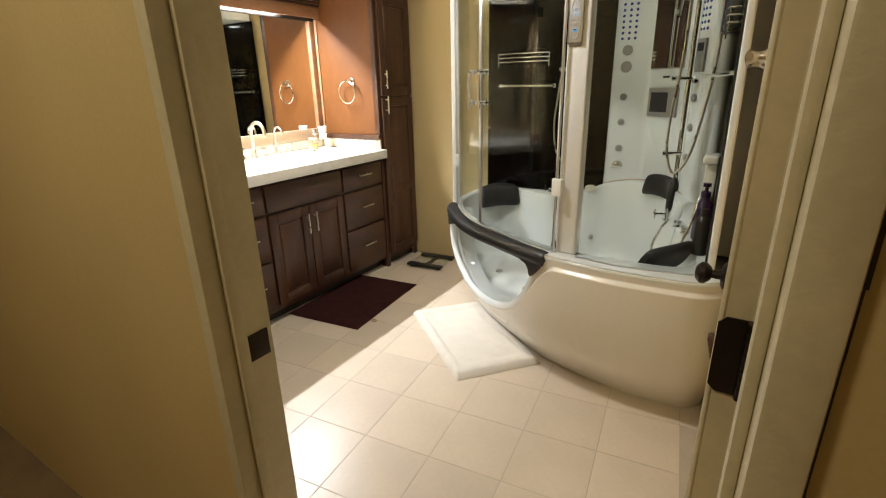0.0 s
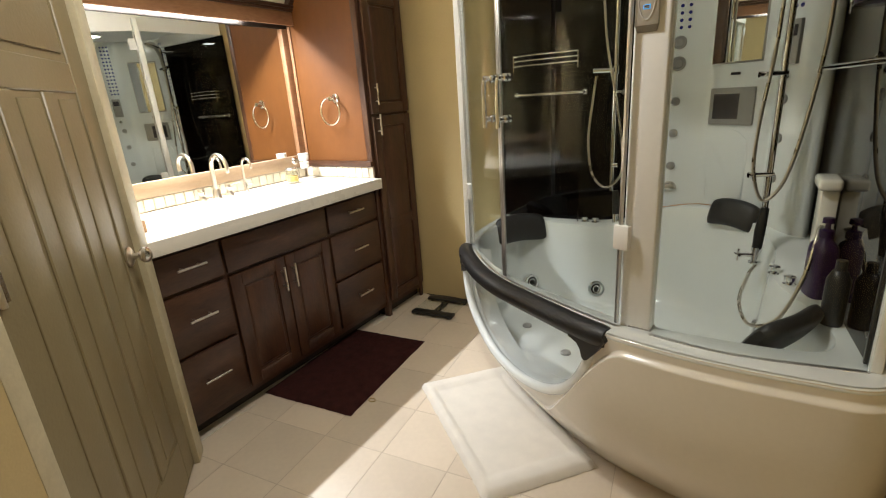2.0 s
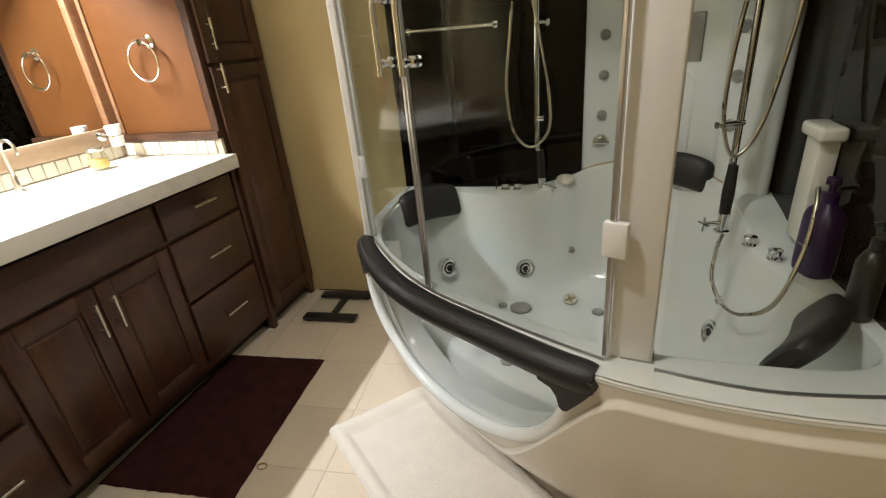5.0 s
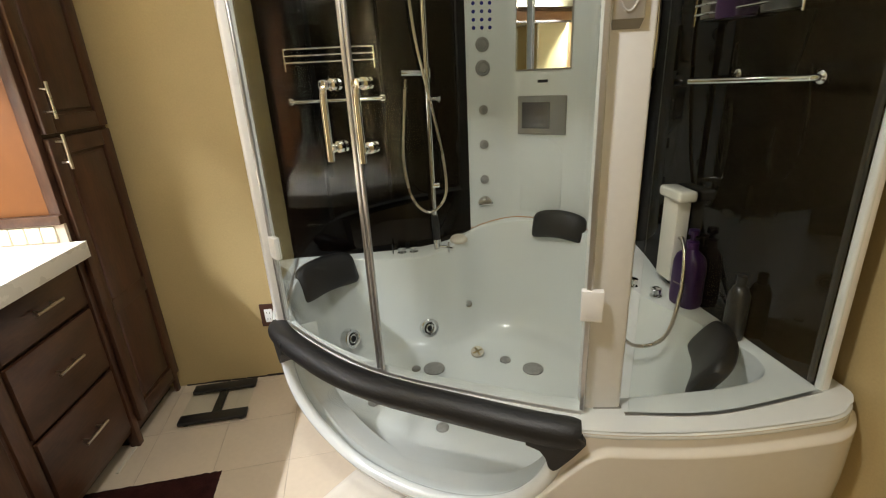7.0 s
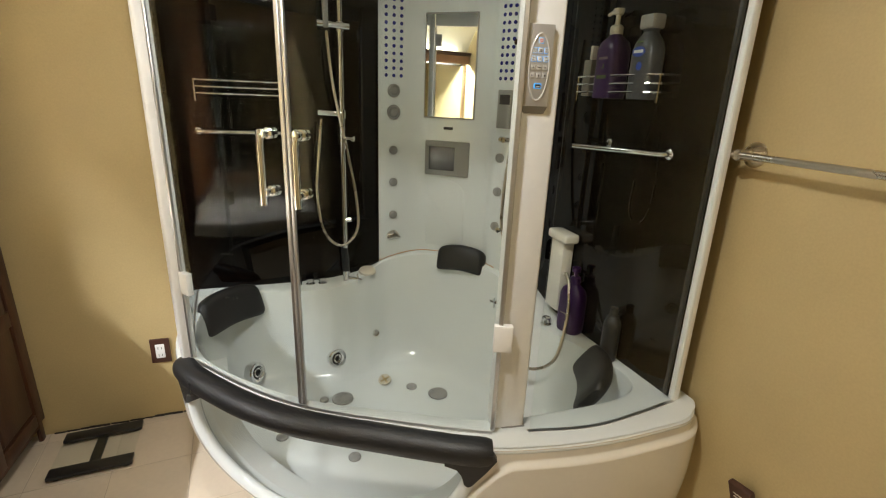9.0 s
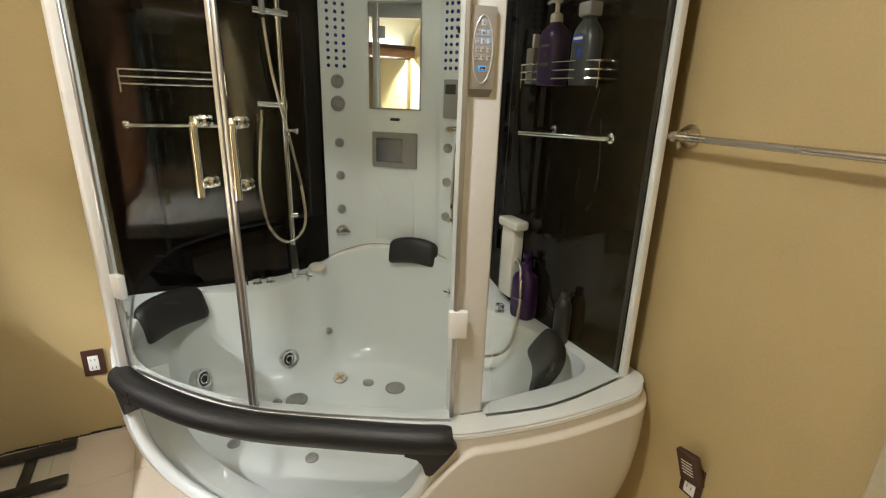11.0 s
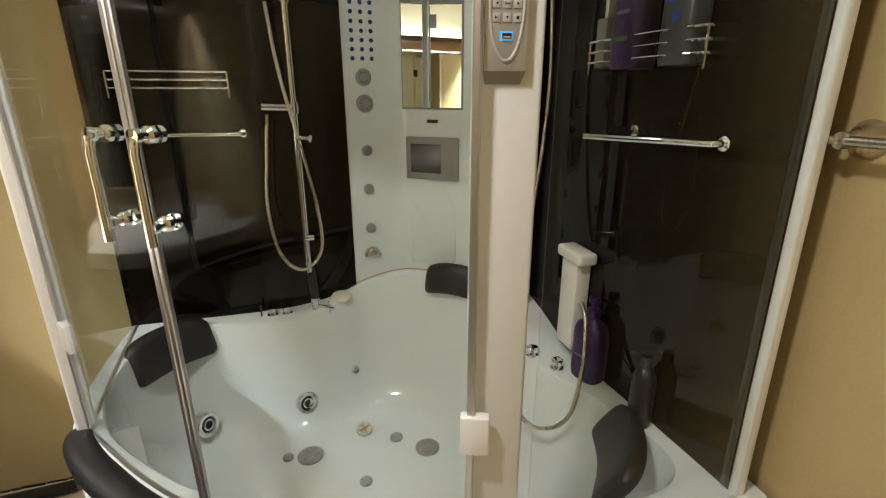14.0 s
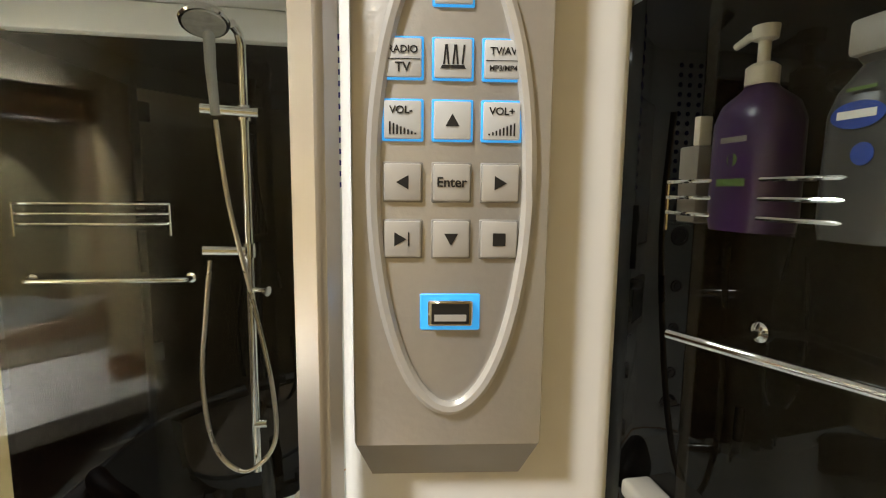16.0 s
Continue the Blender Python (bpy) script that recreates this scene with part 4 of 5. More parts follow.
# fitting made up to carry the added fill light
rl = part("roof_light", lathe([(0.075, 0), (0.075, -0.012), (0.062, -0.016), (0.062, 0)], 28, Matrix.Translation((1.2, 3.3, 2.0495))), M["chrome"], enc, "unseen round fill light added in the cabin roof")
part("roof_light_glass", lathe([(0, -0.008), (0.055, -0.008), (0.061, -0.006), (0.061, -0.001)], 28, Matrix.Translation((1.2, 3.3, 2.0495))), M["opal"], rl)

# moulded corner column
COL = [(1.047, 3.852), (1.062, 3.832), (1.125, 3.836), (1.199, 3.845), (1.265, 3.849), (1.320, 3.838), (1.377, 3.795), (1.451, 3.738), (1.524, 3.675), (1.566, 3.625), (1.577, 3.58), (1.606, 3.535), (1.65, 3.50), (1.70, 3.485), (1.735, 3.50), (1.75, 3.58), (1.76, 3.75)]
cl = spline([(x, y, 0) for x, y in COL], 90)
col = part("corner_column", grid([[(p.x, p.y, z) for p in cl] for z in [0.655 + (2.05 - 0.655) * i / 12 for i in range(13)]]), M["acrylic"], enc, "white moulded corner column")


def col_at(f, z, out=0.0):
    s = f * 90
    p = at(cl, f)
    d = at(cl, min(1, f + 0.01)) - at(cl, max(0, f - 0.01))
    n = Vector((d.y, -d.x, 0)).normalized()
    if n.dot(Vector((-0.6, -0.8, 0))) < 0:
        n = -n
    return Vector((p.x, p.y, z)) + n * out, n


def f_of(x, y):
    return min(range(91), key=lambda i: (cl[i].x - x) ** 2 + (cl[i].y - y) ** 2) / 90


def disc(loc, n, r, mat, parent, name, label=""):
    return part(name, lathe([(0, 0.009), (r * 0.5, 0.0095), (r * 0.62, 0.006), (r * 0.72, 0.009), (r * 0.95, 0.007), (r, 0.003), (r, -0.004)], 24, axis_turn(loc, n)), mat, parent, label)


fl, frt = f_of(1.178, 3.842), f_of(1.592, 3.55)
for f in (fl, frt):
    for z, r in ((1.535, 0.030), (1.441, 0.033), (1.267, 0.021), (1.115, 0.021), (0.954, 0.021)):
        if f == frt and z > 1.3:
            continue
        p, n = col_at(f, z)
        disc(p, n, r, M["lens"] if r < 0.025 else M["grey"], col, "body_jet" if r < 0.025 else "speaker", "grey round spray nozzle" if r < 0.025 else "grey round speaker")
    for i in range(14):
        for k in (-1, 0, 1):
            p, n = col_at(f + k * 0.03, 1.60 + i * 0.031)
            bm = lathe([(0, 0.004), (0.005, 0.0035), (0.0078, 0.001), (0.0078, -0.002)], 12, axis_turn(p, n))
            part("blue_lamp", bm, M["blue"], col)
p, n = col_at(fl, 0.856)
side = Vector((0, 0, 1)).cross(n).normalized()
rows = []
for i in range(9):
    f = i / 8
    r = []
    for k in range(17):
        a = math.pi * k / 16
        w = 0.034 * (1 - 0.25 * f * f)
        r.append(p + n * (0.022 * math.sin(f * math.pi / 2)) + side * math.cos(a) * w * (1 - 0.18 * f) + Vector((0, 0, math.sin(a) * w * (1 - 0.3 * f) - 0.016)))
    rows.append(r)
rows.append([p + n * 0.022 + Vector((0, 0, -0.016))] * 17)
sp = part("spout", grid(rows), M["nickel"], col, "grey half-round spout")
part("spout_lip", sweep([p + n * 0.012 + side * 0.034 + Vector((0, 0, -0.017)), p + n * 0.016 - side * 0.034 + Vector((0, 0, -0.017))], 0.0055, 10), M["chrome"], sp)
zt = Vector((0, 0, 1))


def plate(f, z, w, h, d, mat, name, label="", out=0.002, parent=col, bev=0.004):
    p, n = col_at(f, z, out)
    x = zt.cross(n).normalized()
    m = Matrix(((x.x, n.x, 0, p.x), (x.y, n.y, 0, p.y), (x.z, n.z, 1, p.z), (0, 0, 0, 1)))
    return part(name, box((-w / 2, -0.03, -h / 2), (w / 2, d, h / 2), bev, 2, turn=m), mat, parent, label), m


fm = f_of(1.424, 3.759)
mfr, mm = plate(fm, 1.645, 0.25, 0.45, 0.006, M["grey"], "mirror_frame", "thin dark-edged frame")
part("mirror_glass", box((-0.118, 0.006, -0.218), (0.118, 0.008, 0.218), turn=mm), M["mirror"], mfr)
tv, mm = plate(fm, 1.237, 0.22, 0.163, 0.012, M["grey"], "television", "grey framed small screen")
part("screen", box((-0.088, 0.0118, -0.055), (0.04, 0.0135, 0.055), turn=mm), M["screen"], tv)
plate(fm, 1.377, 0.045, 0.012, 0.003, M["ink"], "badge", "small dark maker's badge", bev=0.001)
pn, mm = plate(frt + 0.01, 1.475, 0.07, 0.16, 0.008, M["grey"], "control_panel", "grey inner control panel")
part("screen", box((-0.024, 0.0078, 0.02), (0.024, 0.0095, 0.06), turn=mm), M["screen"], pn)

# shallow arched field under the screen, and the yellowed sealant along the column's foot
p, n = col_at(fm, 0.0, -0.004)
x = zt.cross(n).normalized()
arch = [(-0.10, 0.80), (0.10, 0.80)] + [(0.10 * math.cos(a), 1.05 + 0.085 * math.sin(a)) for a in [math.pi * i / 20 for i in range(21)]]
bm = prism(arch, 0.0, 0.009, 0.006)
bm.transform(Matrix(((x.x, 0, n.x, p.x), (x.y, 0, n.y, p.y), (0, 1, 0, 0), (0, 0, 0, 1))))
part("arched_field", bm, M["acrylic"], col)
seal = []
for i in range(3, 62):
    q = cl[i]
    k = min(range(200), key=lambda j: abs(math.remainder(math.atan2(loop[j].y - CEN.y, loop[j].x - CEN.x) - math.atan2(q.y - CEN.y, q.x - CEN.x), 2 * math.pi)))
    e, _ = col_at(i / 90, loop[k].z + 0.008, 0.001)
    seal.append(e)
part("sealant", sweep(seal, 0.0028, 6), M["boxwood"], col, "yellowed sealant bead")

# rails, baskets and showers inside


def grab(a, b, n, parent):
    a, b, n = Vector(a), Vector(b), Vector(n)
    bm = sweep(spline([a, a + n * 0.028, a.lerp(b, 0.06) + n * 0.04, a.lerp(b, 0.5) + n * 0.042, a.lerp(b, 0.94) + n * 0.04, b + n * 0.028, b], 30), 0.0075, 10)
    for p in (a, b):
        lathe([(0, 0), (0.014, 0), (0.014, 0.006), (0.008, 0.01), (0, 0.01)], 16, axis_turn(p, n), bm=bm)
    part("grab_bar", bm, M["chrome"], parent, "polished chrome grab bar")


def basket(a, b, n, dep, z):
    """A glass shelf with three thin rails, bowed out from the wall."""
    a, b, n = Vector(a), Vector(b), Vector(n)
    bm = bmesh.new()
    lines = []
    for zz in (0.0, 0.025, 0.05):
        pts = spline([a, a + n * dep * 0.75, a.lerp(b, 0.08) + n * dep, a.lerp(b, 0.5) + n * dep * 1.12, a.lerp(b, 0.92) + n * dep, b + n * dep * 0.75, b], 36)
        pts = [p + Vector((0, 0, z + 0.02 + zz)) for p in pts]
        sweep(pts, 0.0036, 8, bm=bm)
        lines.append(pts)
    for k in (8, 28):
        p = lines[0][k]
        sweep([p + Vector((0, 0, -0.03)), lines[2][k]], 0.0036, 8, bm=bm)
    bk = part("basket", bm, M["chrome"], enc, "chrome wire basket rails")
    base = [(p.x, p.y) for p in lines[0]]
    o = part("basket_shelf", prism(base, z, z + 0.006), M["sidepane"], bk, "clear glass shelf")
    o.visible_shadow = False


py = far(0.3) - 0.022
grab((0.35, py, 1.345), (0.735, py, 1.343), (0, -1, 0), enc)
basket((0.36, py, 0), (0.72, py, 0), (0, -1, 0), 0.085, 1.475)
SN = Vector((-1, -0.062, 0)).normalized()
bar_pts = [(side_x(2.762), 2.762, 1.378), (side_x(2.762) - 0.018, 2.766, 1.378), (1.762, 2.785, 1.377), (1.735, 2.86, 1.376), (1.70, 2.97, 1.373), (1.662, 3.085, 1.371)]
bm = sweep(spline(bar_pts, 30), 0.0078, 12)
for p0, p1 in ((Vector((1.688, 3.02, 1.372)), Vector((side_x(3.03), 3.03, 1.385))), (Vector((1.765, 2.78, 1.377)), Vector((side_x(2.762), 2.762, 1.378)))):
    sweep([p0, p1], 0.006, 10, bm=bm)
    lathe([(0, 0), (0.015, 0), (0.015, 0.006), (0.008, 0.01), (0, 0.01)], 16, axis_turn(p1, SN), bm=bm)
part("grab_bar", bm, M["chrome"], enc, "polished chrome grab bar")
basket((side_x(2.795), 2.795, 0), (side_x(3.185), 3.185, 0), SN, 0.062, 1.533)

rx, ry = 0.921, 3.68
rail = part("shower_rail", sweep([(rx, ry, 0.847), (rx, ry, 1.921), (rx - 0.003, ry - 0.012, 1.948), (rx - 0.01, ry - 0.04, 1.958)], 0.011, 14), M["chrome"], enc, "brushed chrome shower rail")
bm = lathe([(0, 0.0), (0.03, 0.004), (0.048, 0.02), (0.052, 0.03), (0.049, 0.036), (0, 0.037)], 28, axis_turn((rx - 0.055, ry - 0.085, 1.969), (0.1, -0.35, -1)))
part("shower_head", bm, M["chrome"], rail, "round shower head")
part("head_face", lathe([(0, 0.0385), (0.043, 0.0385), (0.044, 0.034)], 24, axis_turn((rx - 0.055, ry - 0.085, 1.969), (0.1, -0.35, -1))), M["lens"], rail)
part("head_handle", sweep([(rx - 0.05, ry - 0.075, 1.948), (rx - 0.058, ry - 0.045, 1.858), (rx - 0.055, ry - 0.035, 1.754)], [0.013, 0.012, 0.010], 12), M["grey"], rail)
for z, dx in ((1.765, -0.06), (1.433, -0.07)):
    bm = sweep([(rx + (0.035 if z > 1.6 else -0.006), ry - 0.012, z), (rx + dx - 0.03, ry - 0.026, z + 0.004)], 0.0125, 12)
    lathe([(0, -0.018), (0.016, -0.018), (0.017, 0.0), (0.016, 0.018), (0, 0.018)], 16, Matrix.Translation((rx, ry, z)), bm=bm)
    part("bracket", bm, M["chrome"], rail, "chrome sliding bracket")
bm = sweep([(rx, ry, 1.334), (rx + 0.03, ry - 0.012, 1.334), (rx + 0.045, ry - 0.02, 1.332)], [0.007, 0.007, 0.013], 12)
part("knob", bm, M["chrome"], rail)
bm = sweep([(rx, ry, 0.978), (rx + 0.03, ry - 0.004, 0.980)], 0.012, 12)
sweep([(rx, ry, 0.978), (rx, far(rx) - 0.02, 0.978)], 0.009, 10, bm=bm)
sweep([(rx, ry, 1.900), (rx, far(rx) - 0.02, 1.900)], 0.009, 10, bm=bm)
part("wall_mount", bm, M["chrome"], rail)
hose = spline([(rx - 0.055, ry - 0.036, 1.743), (rx - 0.035, ry - 0.03, 1.544), (rx + 0.01, ry - 0.028, 1.313), (rx + 0.05, ry - 0.03, 1.083), (rx + 0.05, ry - 0.035, 0.936), (rx - 0.02, ry - 0.04, 0.872), (rx - 0.09, ry - 0.035, 0.936), (rx - 0.115, ry - 0.03, 1.103), (rx - 0.10, ry - 0.028, 1.282), (rx - 0.085, ry - 0.026, 1.413)], 90)
part("hose", sweep(hose, 0.0058, 10), M["nickel"], rail, "ribbed metal hose")

# wall box by the column
bm = box((1.716, 3.150, 0.69), (1.766, 3.245, 0.990), 0.008, 2)
dsp = part("dispenser", bm, M["skirt"], enc, "cream wall box with a sloped lid")
part("dispenser_lid", box((1.702, 3.120, 0.986), (1.767, 3.258, 1.024), 0.011, 3), M["skirt"], dsp)
qx, qy = 1.575, 3.36
rail2 = part("shower_rail", sweep([(qx, qy, 0.82), (qx, qy, 1.92), (qx - 0.012, qy - 0.03, 1.955)], 0.011, 14), M["chrome"], enc, "brushed chrome shower rail")
hs2 = spline([(qx - 0.03, qy - 0.05, 1.74), (qx - 0.035, qy - 0.045, 1.45), (qx - 0.055, qy - 0.04, 1.2), (qx - 0.055, qy - 0.04, 1.02), (qx - 0.015, qy - 0.04, 0.905), (qx + 0.045, qy - 0.03, 0.98), (qx + 0.085, qy - 0.02, 1.2), (qx + 0.11, qy - 0.015, 1.5), (qx + 0.10, qy - 0.015, 1.75)], 80)
part("hose", sweep(hs2, 0.0065, 10), M["nickel"], rail2, "ribbed metal hose")
for z, dx in ((1.0, -0.07), (1.365, -0.075), (1.72, -0.05)):
    bm = sweep([(qx + 0.012, qy, z), (qx + dx, qy - 0.035, z)], [0.009, 0.011], 12)
    part("bracket", bm, M["chrome"], rail2, "chrome sliding bracket")
bm = lathe([(0, 0), (0.024, 0), (0.024, 0.006), (0.016, 0.01), (0.016, 0.05), (0.019, 0.052), (0.019, 0.066), (0, 0.07)], 22, Matrix.Translation((qx - 0.01, qy - 0.04, 0.652)))
c = Vector((qx - 0.07, qy - 0.06, 0.685))
sweep([(qx - 0.01, qy - 0.04, 0.685), c], 0.008, 10, bm=bm)
sweep([c + Vector((0, 0, -0.024)), c + Vector((0, 0, 0.024))], 0.0045, 8, bm=bm)
sweep([c + Vector((-0.01, 0.022, 0)), c + Vector((0.01, -0.022, 0))], 0.0045, 8, bm=bm)
tp = part("hand_spray_base", bm, M["chrome"], tub)
part("hand_spray", sweep([(qx - 0.01, qy - 0.04, 0.715), (qx - 0.008, qy - 0.035, 0.78), (qx, qy - 0.012, 0.87)], [0.017, 0.019, 0.015], 14), M["blackplastic"], tp, "black hand spray grip")
hs = spline([(qx - 0.005, qy - 0.05, 0.65), (1.545, 3.26, 0.615), (1.525, 3.17, 0.54), (1.56, 3.06, 0.50), (1.635, 3.0, 0.56), (1.69, 3.03, 0.70), (1.712, 3.07, 0.82), (1.722, 3.11, 0.865), (1.738, 3.152, 0.855)], 70)
part("spray_hose", sweep(hs, 0.0065, 10), M["nickel"], enc, "ribbed metal hose looping into the tub")
p, n = col_at(frt + 0.01, 1.35)
part("hose_knob", lathe([(0, 0), (0.014, 0), (0.014, 0.02), (0.008, 0.03), (0, 0.03)], 16, axis_turn(p, n)), M["chrome"], enc)

# keypad on the post
KM = pose(cp[0], cp[1], 0, 0, 0, CA) @ Matrix.Translation((-0.0116, -0.026, 0)) @ Matrix.Rotation(math.pi / 2, 4, "X") @ Matrix.Translation((0, 1.5023, 0)) @ Matrix.Diagonal((0.85, 0.85, 0.85, 1)) @ Matrix.Translation((0, -1.515, 0))
# local: x right, y up, z out towards the room
kp = part("keypad", box((-0.0340, 1.518, -0.002), (0.0340, 1.715, 0.014), 0.0015, 2, turn=KM), M["silver"], enc, "silver keypad with rows of square keys")
kb = bmesh.new()
a = [kb.verts.new(KM @ Vector(v)) for v in ((-0.0335, 1.519, 0.0135), (0.0335, 1.519, 0.0135), (0.029, 1.499, 0.0), (-0.029, 1.499, 0.0))]
kb.faces.new(a)
b = [kb.verts.new(KM @ Vector(v)) for v in ((-0.0335, 1.519, 0.0), (0.0335, 1.519, 0.0))]
kb.faces.new((a[0], a[3], b[0]))
kb.faces.new((a[1], b[1], a[2]))
part("lower_lip", kb, M["grey"], kp, smooth=False)
ell = [KM @ Vector((0.0266 * math.cos(t), 1.613 + 0.0800 * math.sin(t), 0.0142)) for t in [2 * math.pi * i / 72 for i in range(72)]]
part("oval_ridge", sweep(ell, 0.0022, 8, closed=True), M["key"], kp, "raised oval line")
KY = [1.6765, 1.6533, 1.6335, 1.6130, 1.5938]


def key(cx, cy, lit, mat=None):
    if lit:
        part("key_glow", box((cx - 0.0069, cy - 0.0069, 0.0136), (cx + 0.0069, cy + 0.0069, 0.0146), 0.0004, 1, turn=KM), M["bluelit"], kp, "blue-lit key surround")
    else:
        part("key_seat", box((cx - 0.0068, cy - 0.0068, 0.0136), (cx + 0.0068, cy + 0.0068, 0.0145), 0.0004, 1, turn=KM), M["grey"], kp)
    return part("key", box((cx - 0.0062, cy - 0.0062, 0.0136), (cx + 0.0062, cy + 0.0062, 0.0156), 0.0006, 2, turn=KM), M["keylit"] if lit else M["key"], kp)


def mark(pts, cx, cy):
    bm = bmesh.new()
    bm.faces.new([bm.verts.new(KM @ Vector((cx + x, cy + y, 0.0158))) for x, y in pts])
    part("sign", bm, M["ink"], kp, smooth=False)


TRI = [(-0.0024, -0.002), (0.0024, -0.002), (0.0, 0.0022)]
key(0, KY[0], True)
ring = [KM @ Vector((0.003 * math.cos(t), KY[0] + 0.003 * math.sin(t), 0.0159)) for t in [2 * math.pi * i / 24 for i in range(24)]]
part("power_sign", sweep(ring, 0.0005, 6, closed=True), shader("red_print", (0.6, 0.03, 0.03), 0.5), kp)
for cx in (-0.0165, 0, 0.0165):
    key(cx, KY[1], True)
    key(cx, KY[2], True)
    key(cx, KY[3], False)
    key(cx, KY[4], False)


def say(text, cx, cy, size):
    words("print", text, size, KM @ Matrix.Translation((cx, cy, 0.0158)), M["ink"], kp)


say("RADIO", -0.0165, KY[1] + 0.0024, 0.0032)
say("TV", -0.0165, KY[1] - 0.0032, 0.0042)
say("TV/AV", 0.0165, KY[1] + 0.0024, 0.0032)
say("MP3/MP4", 0.0165, KY[1] - 0.0030, 0.0024)
for cx in (-0.0165, 0.0165):
    mark([(-0.0058, -0.0002), (0.0058, -0.0002), (0.0058, 0.0001), (-0.0058, 0.0001)], cx, KY[1] - 0.0005)
say("VOL-", -0.0170, KY[2] + 0.0030, 0.0034)
say("VOL+", 0.0165, KY[2] + 0.0030, 0.0034)
for s, cx in ((1, 0.0165), (-1, -0.0165)):
    for k in range(8):
        h = 0.0006 + 0.0005 * k
        x = s * (-0.0042 + 0.0012 * k)
        mark([(x - 0.0003, -0.0048), (x + 0.0003, -0.0048), (x + 0.0003, -0.0048 + h), (x - 0.0003, -0.0048 + h)], cx, KY[2])
mark([(x, y) for x, y in TRI], 0, KY[2])
mark([(-y, x) for x, y in TRI], -0.0165, KY[3])
mark([(y, -x) for x, y in TRI], 0.0165, KY[3])
say("Enter", 0, KY[3], 0.0046)
mark([(y - 0.0008, -x) for x, y in TRI], -0.0165, KY[4])
mark([(0.0018, -0.0024), (0.0023, -0.0024), (0.0023, 0.0024), (0.0018, 0.0024)], -0.0165, KY[4])
mark([(x, -y) for x, y in TRI], 0, KY[4])
mark([(-0.0022, -0.0022), (0.0022, -0.0022), (0.0022, 0.0022), (-0.0022, 0.0022)], 0.0165, KY[4])
for k in range(5):
    x = -0.003 + 0.0015 * k
    mark([(x - 0.0003, -0.002), (x + 0.0003, -0.002), (x + 0.0006 * (-1) ** k + 0.0003, 0.0042), (x + 0.0006 * (-1) ** k - 0.0003, 0.0042)], 0, KY[1])
mark([(-0.0042, -0.0034), (0.0042, -0.0034), (0.0036, -0.0022), (-0.0036, -0.0022)], 0, KY[1])
part("usb_glow", box((-0.0105, 1.5617, 0.0136), (0.0105, 1.5747, 0.0146), 0.0005, 1, turn=KM), M["bluelit"], kp, "blue-lit socket surround")
part("usb_shell", box((-0.0078, 1.5637, 0.0140), (0.0078, 1.5727, 0.0172), 0.0006, 1, turn=KM), M["chrome"], kp)
part("usb_hole", box((-0.0065, 1.5647, 0.0165), (0.0065, 1.5717, 0.0174), turn=KM), M["ink"], kp)
part("usb_tongue", box((-0.0055, 1.5657, 0.017), (0.0055, 1.5680, 0.0177), turn=KM), M["key"], kp)

# ---- loose things ----


def rug(name, corners, thick, mat, label, rim=0.0, seed=1):
    """A pile mat with a soft, slightly uneven outline; rim: width of a raised border."""
    r = random.Random(seed)
    a, b, c, d = [Vector((p[0], p[1], 0)) for p in corners]
    n = 44
    rows = []
    for i in range(n + 1):
        u = i / n
        row = []
        for j in range(n + 1):
            v = j / n
            p = a.lerp(b, u).lerp(d.lerp(c, u), v)
            e = min(u, 1 - u, v, 1 - v)
            z = thick * (0.35 + 0.65 * smooth(0, 0.035, e))
            if rim:
                z += thick * 0.55 * smooth(0.0, 0.03, e) * (1 - smooth(rim, rim + 0.03, e))
            z += r.uniform(-0.0008, 0.0008) + 0.002 * noise.noise(Vector((p.x * 9, p.y * 9, seed)))
            if e == 0:
                z = 0.0015
                p = p + Vector((r.uniform(-1, 1), r.uniform(-1, 1), 0)) * 0.0025
            row.append((p.x, p.y, max(z, 0.001)))
        rows.append(row)
    bm = grid(rows)
    return solid(name, bm, mat, label, "bath mat", angle=70)


rug("bath_mat", [(-0.46, 2.415), (0.07, 2.47), (-0.002, 3.20), (-0.49, 3.15)], 0.014, M["mat"], "dark brown shaggy bath mat before the vanity", seed=3)
rug("bath_mat", [(0.235, 2.81), (0.835, 2.315), (1.135, 2.66), (0.53, 3.13)], 0.02, M["whitemat"], "cream cotton bath mat with a raised border", rim=0.09, seed=8)

# pale edge of the tiling before the vanity, and the open joint under the far wall
for y0, y1 in ((V0 + 0.02, 2.33), (3.24, 3.385)):
    structure("trim", box((-0.428, y0, 0.0002), (-0.414, y1, 0.006), 0.002), M["cream"], "pale worn strip of edging on the floor before the vanity", "trim")
bm = bmesh.new()
rj = random.Random(4)
x = -0.38
while x < 0.30:
    w = rj.uniform(0.03, 0.09)
    box((x, far(x) - 0.004, 0.0004), (x + w * 0.96, far(x) + 0.002, rj.uniform(0.004, 0.009)), bm=bm)
    x += w
structure("floor_joint", bm, M["dark"], "dark open joint between the tiles and the wall", "joint")
tie = [Vector((0.082 + 0.017 * math.cos(a), 2.610 + 0.013 * math.sin(a), 0.004)) for a in [2 * math.pi * i / 24 for i in range(24)]]
solid("hair_tie", sweep(tie, 0.0024, 8, closed=True), M["brass"], "thin tan hair tie lying on the tiles", "hair tie")

# bathroom scale
sc = thing("bathroom_scale", (-0.15, 3.64, 0), "clear glass bathroom scale with dark end strips", "scale")
SM = Matrix.Translation((-0.153, 3.628, 0)) @ Matrix.Rotation(radians(5), 4, "Z")
o = part("glass_plate", box((-0.145, -0.14, 0.018), (0.145, 0.14, 0.026), 0.003, 2, turn=SM), M["pane"], sc)
o.visible_shadow = False
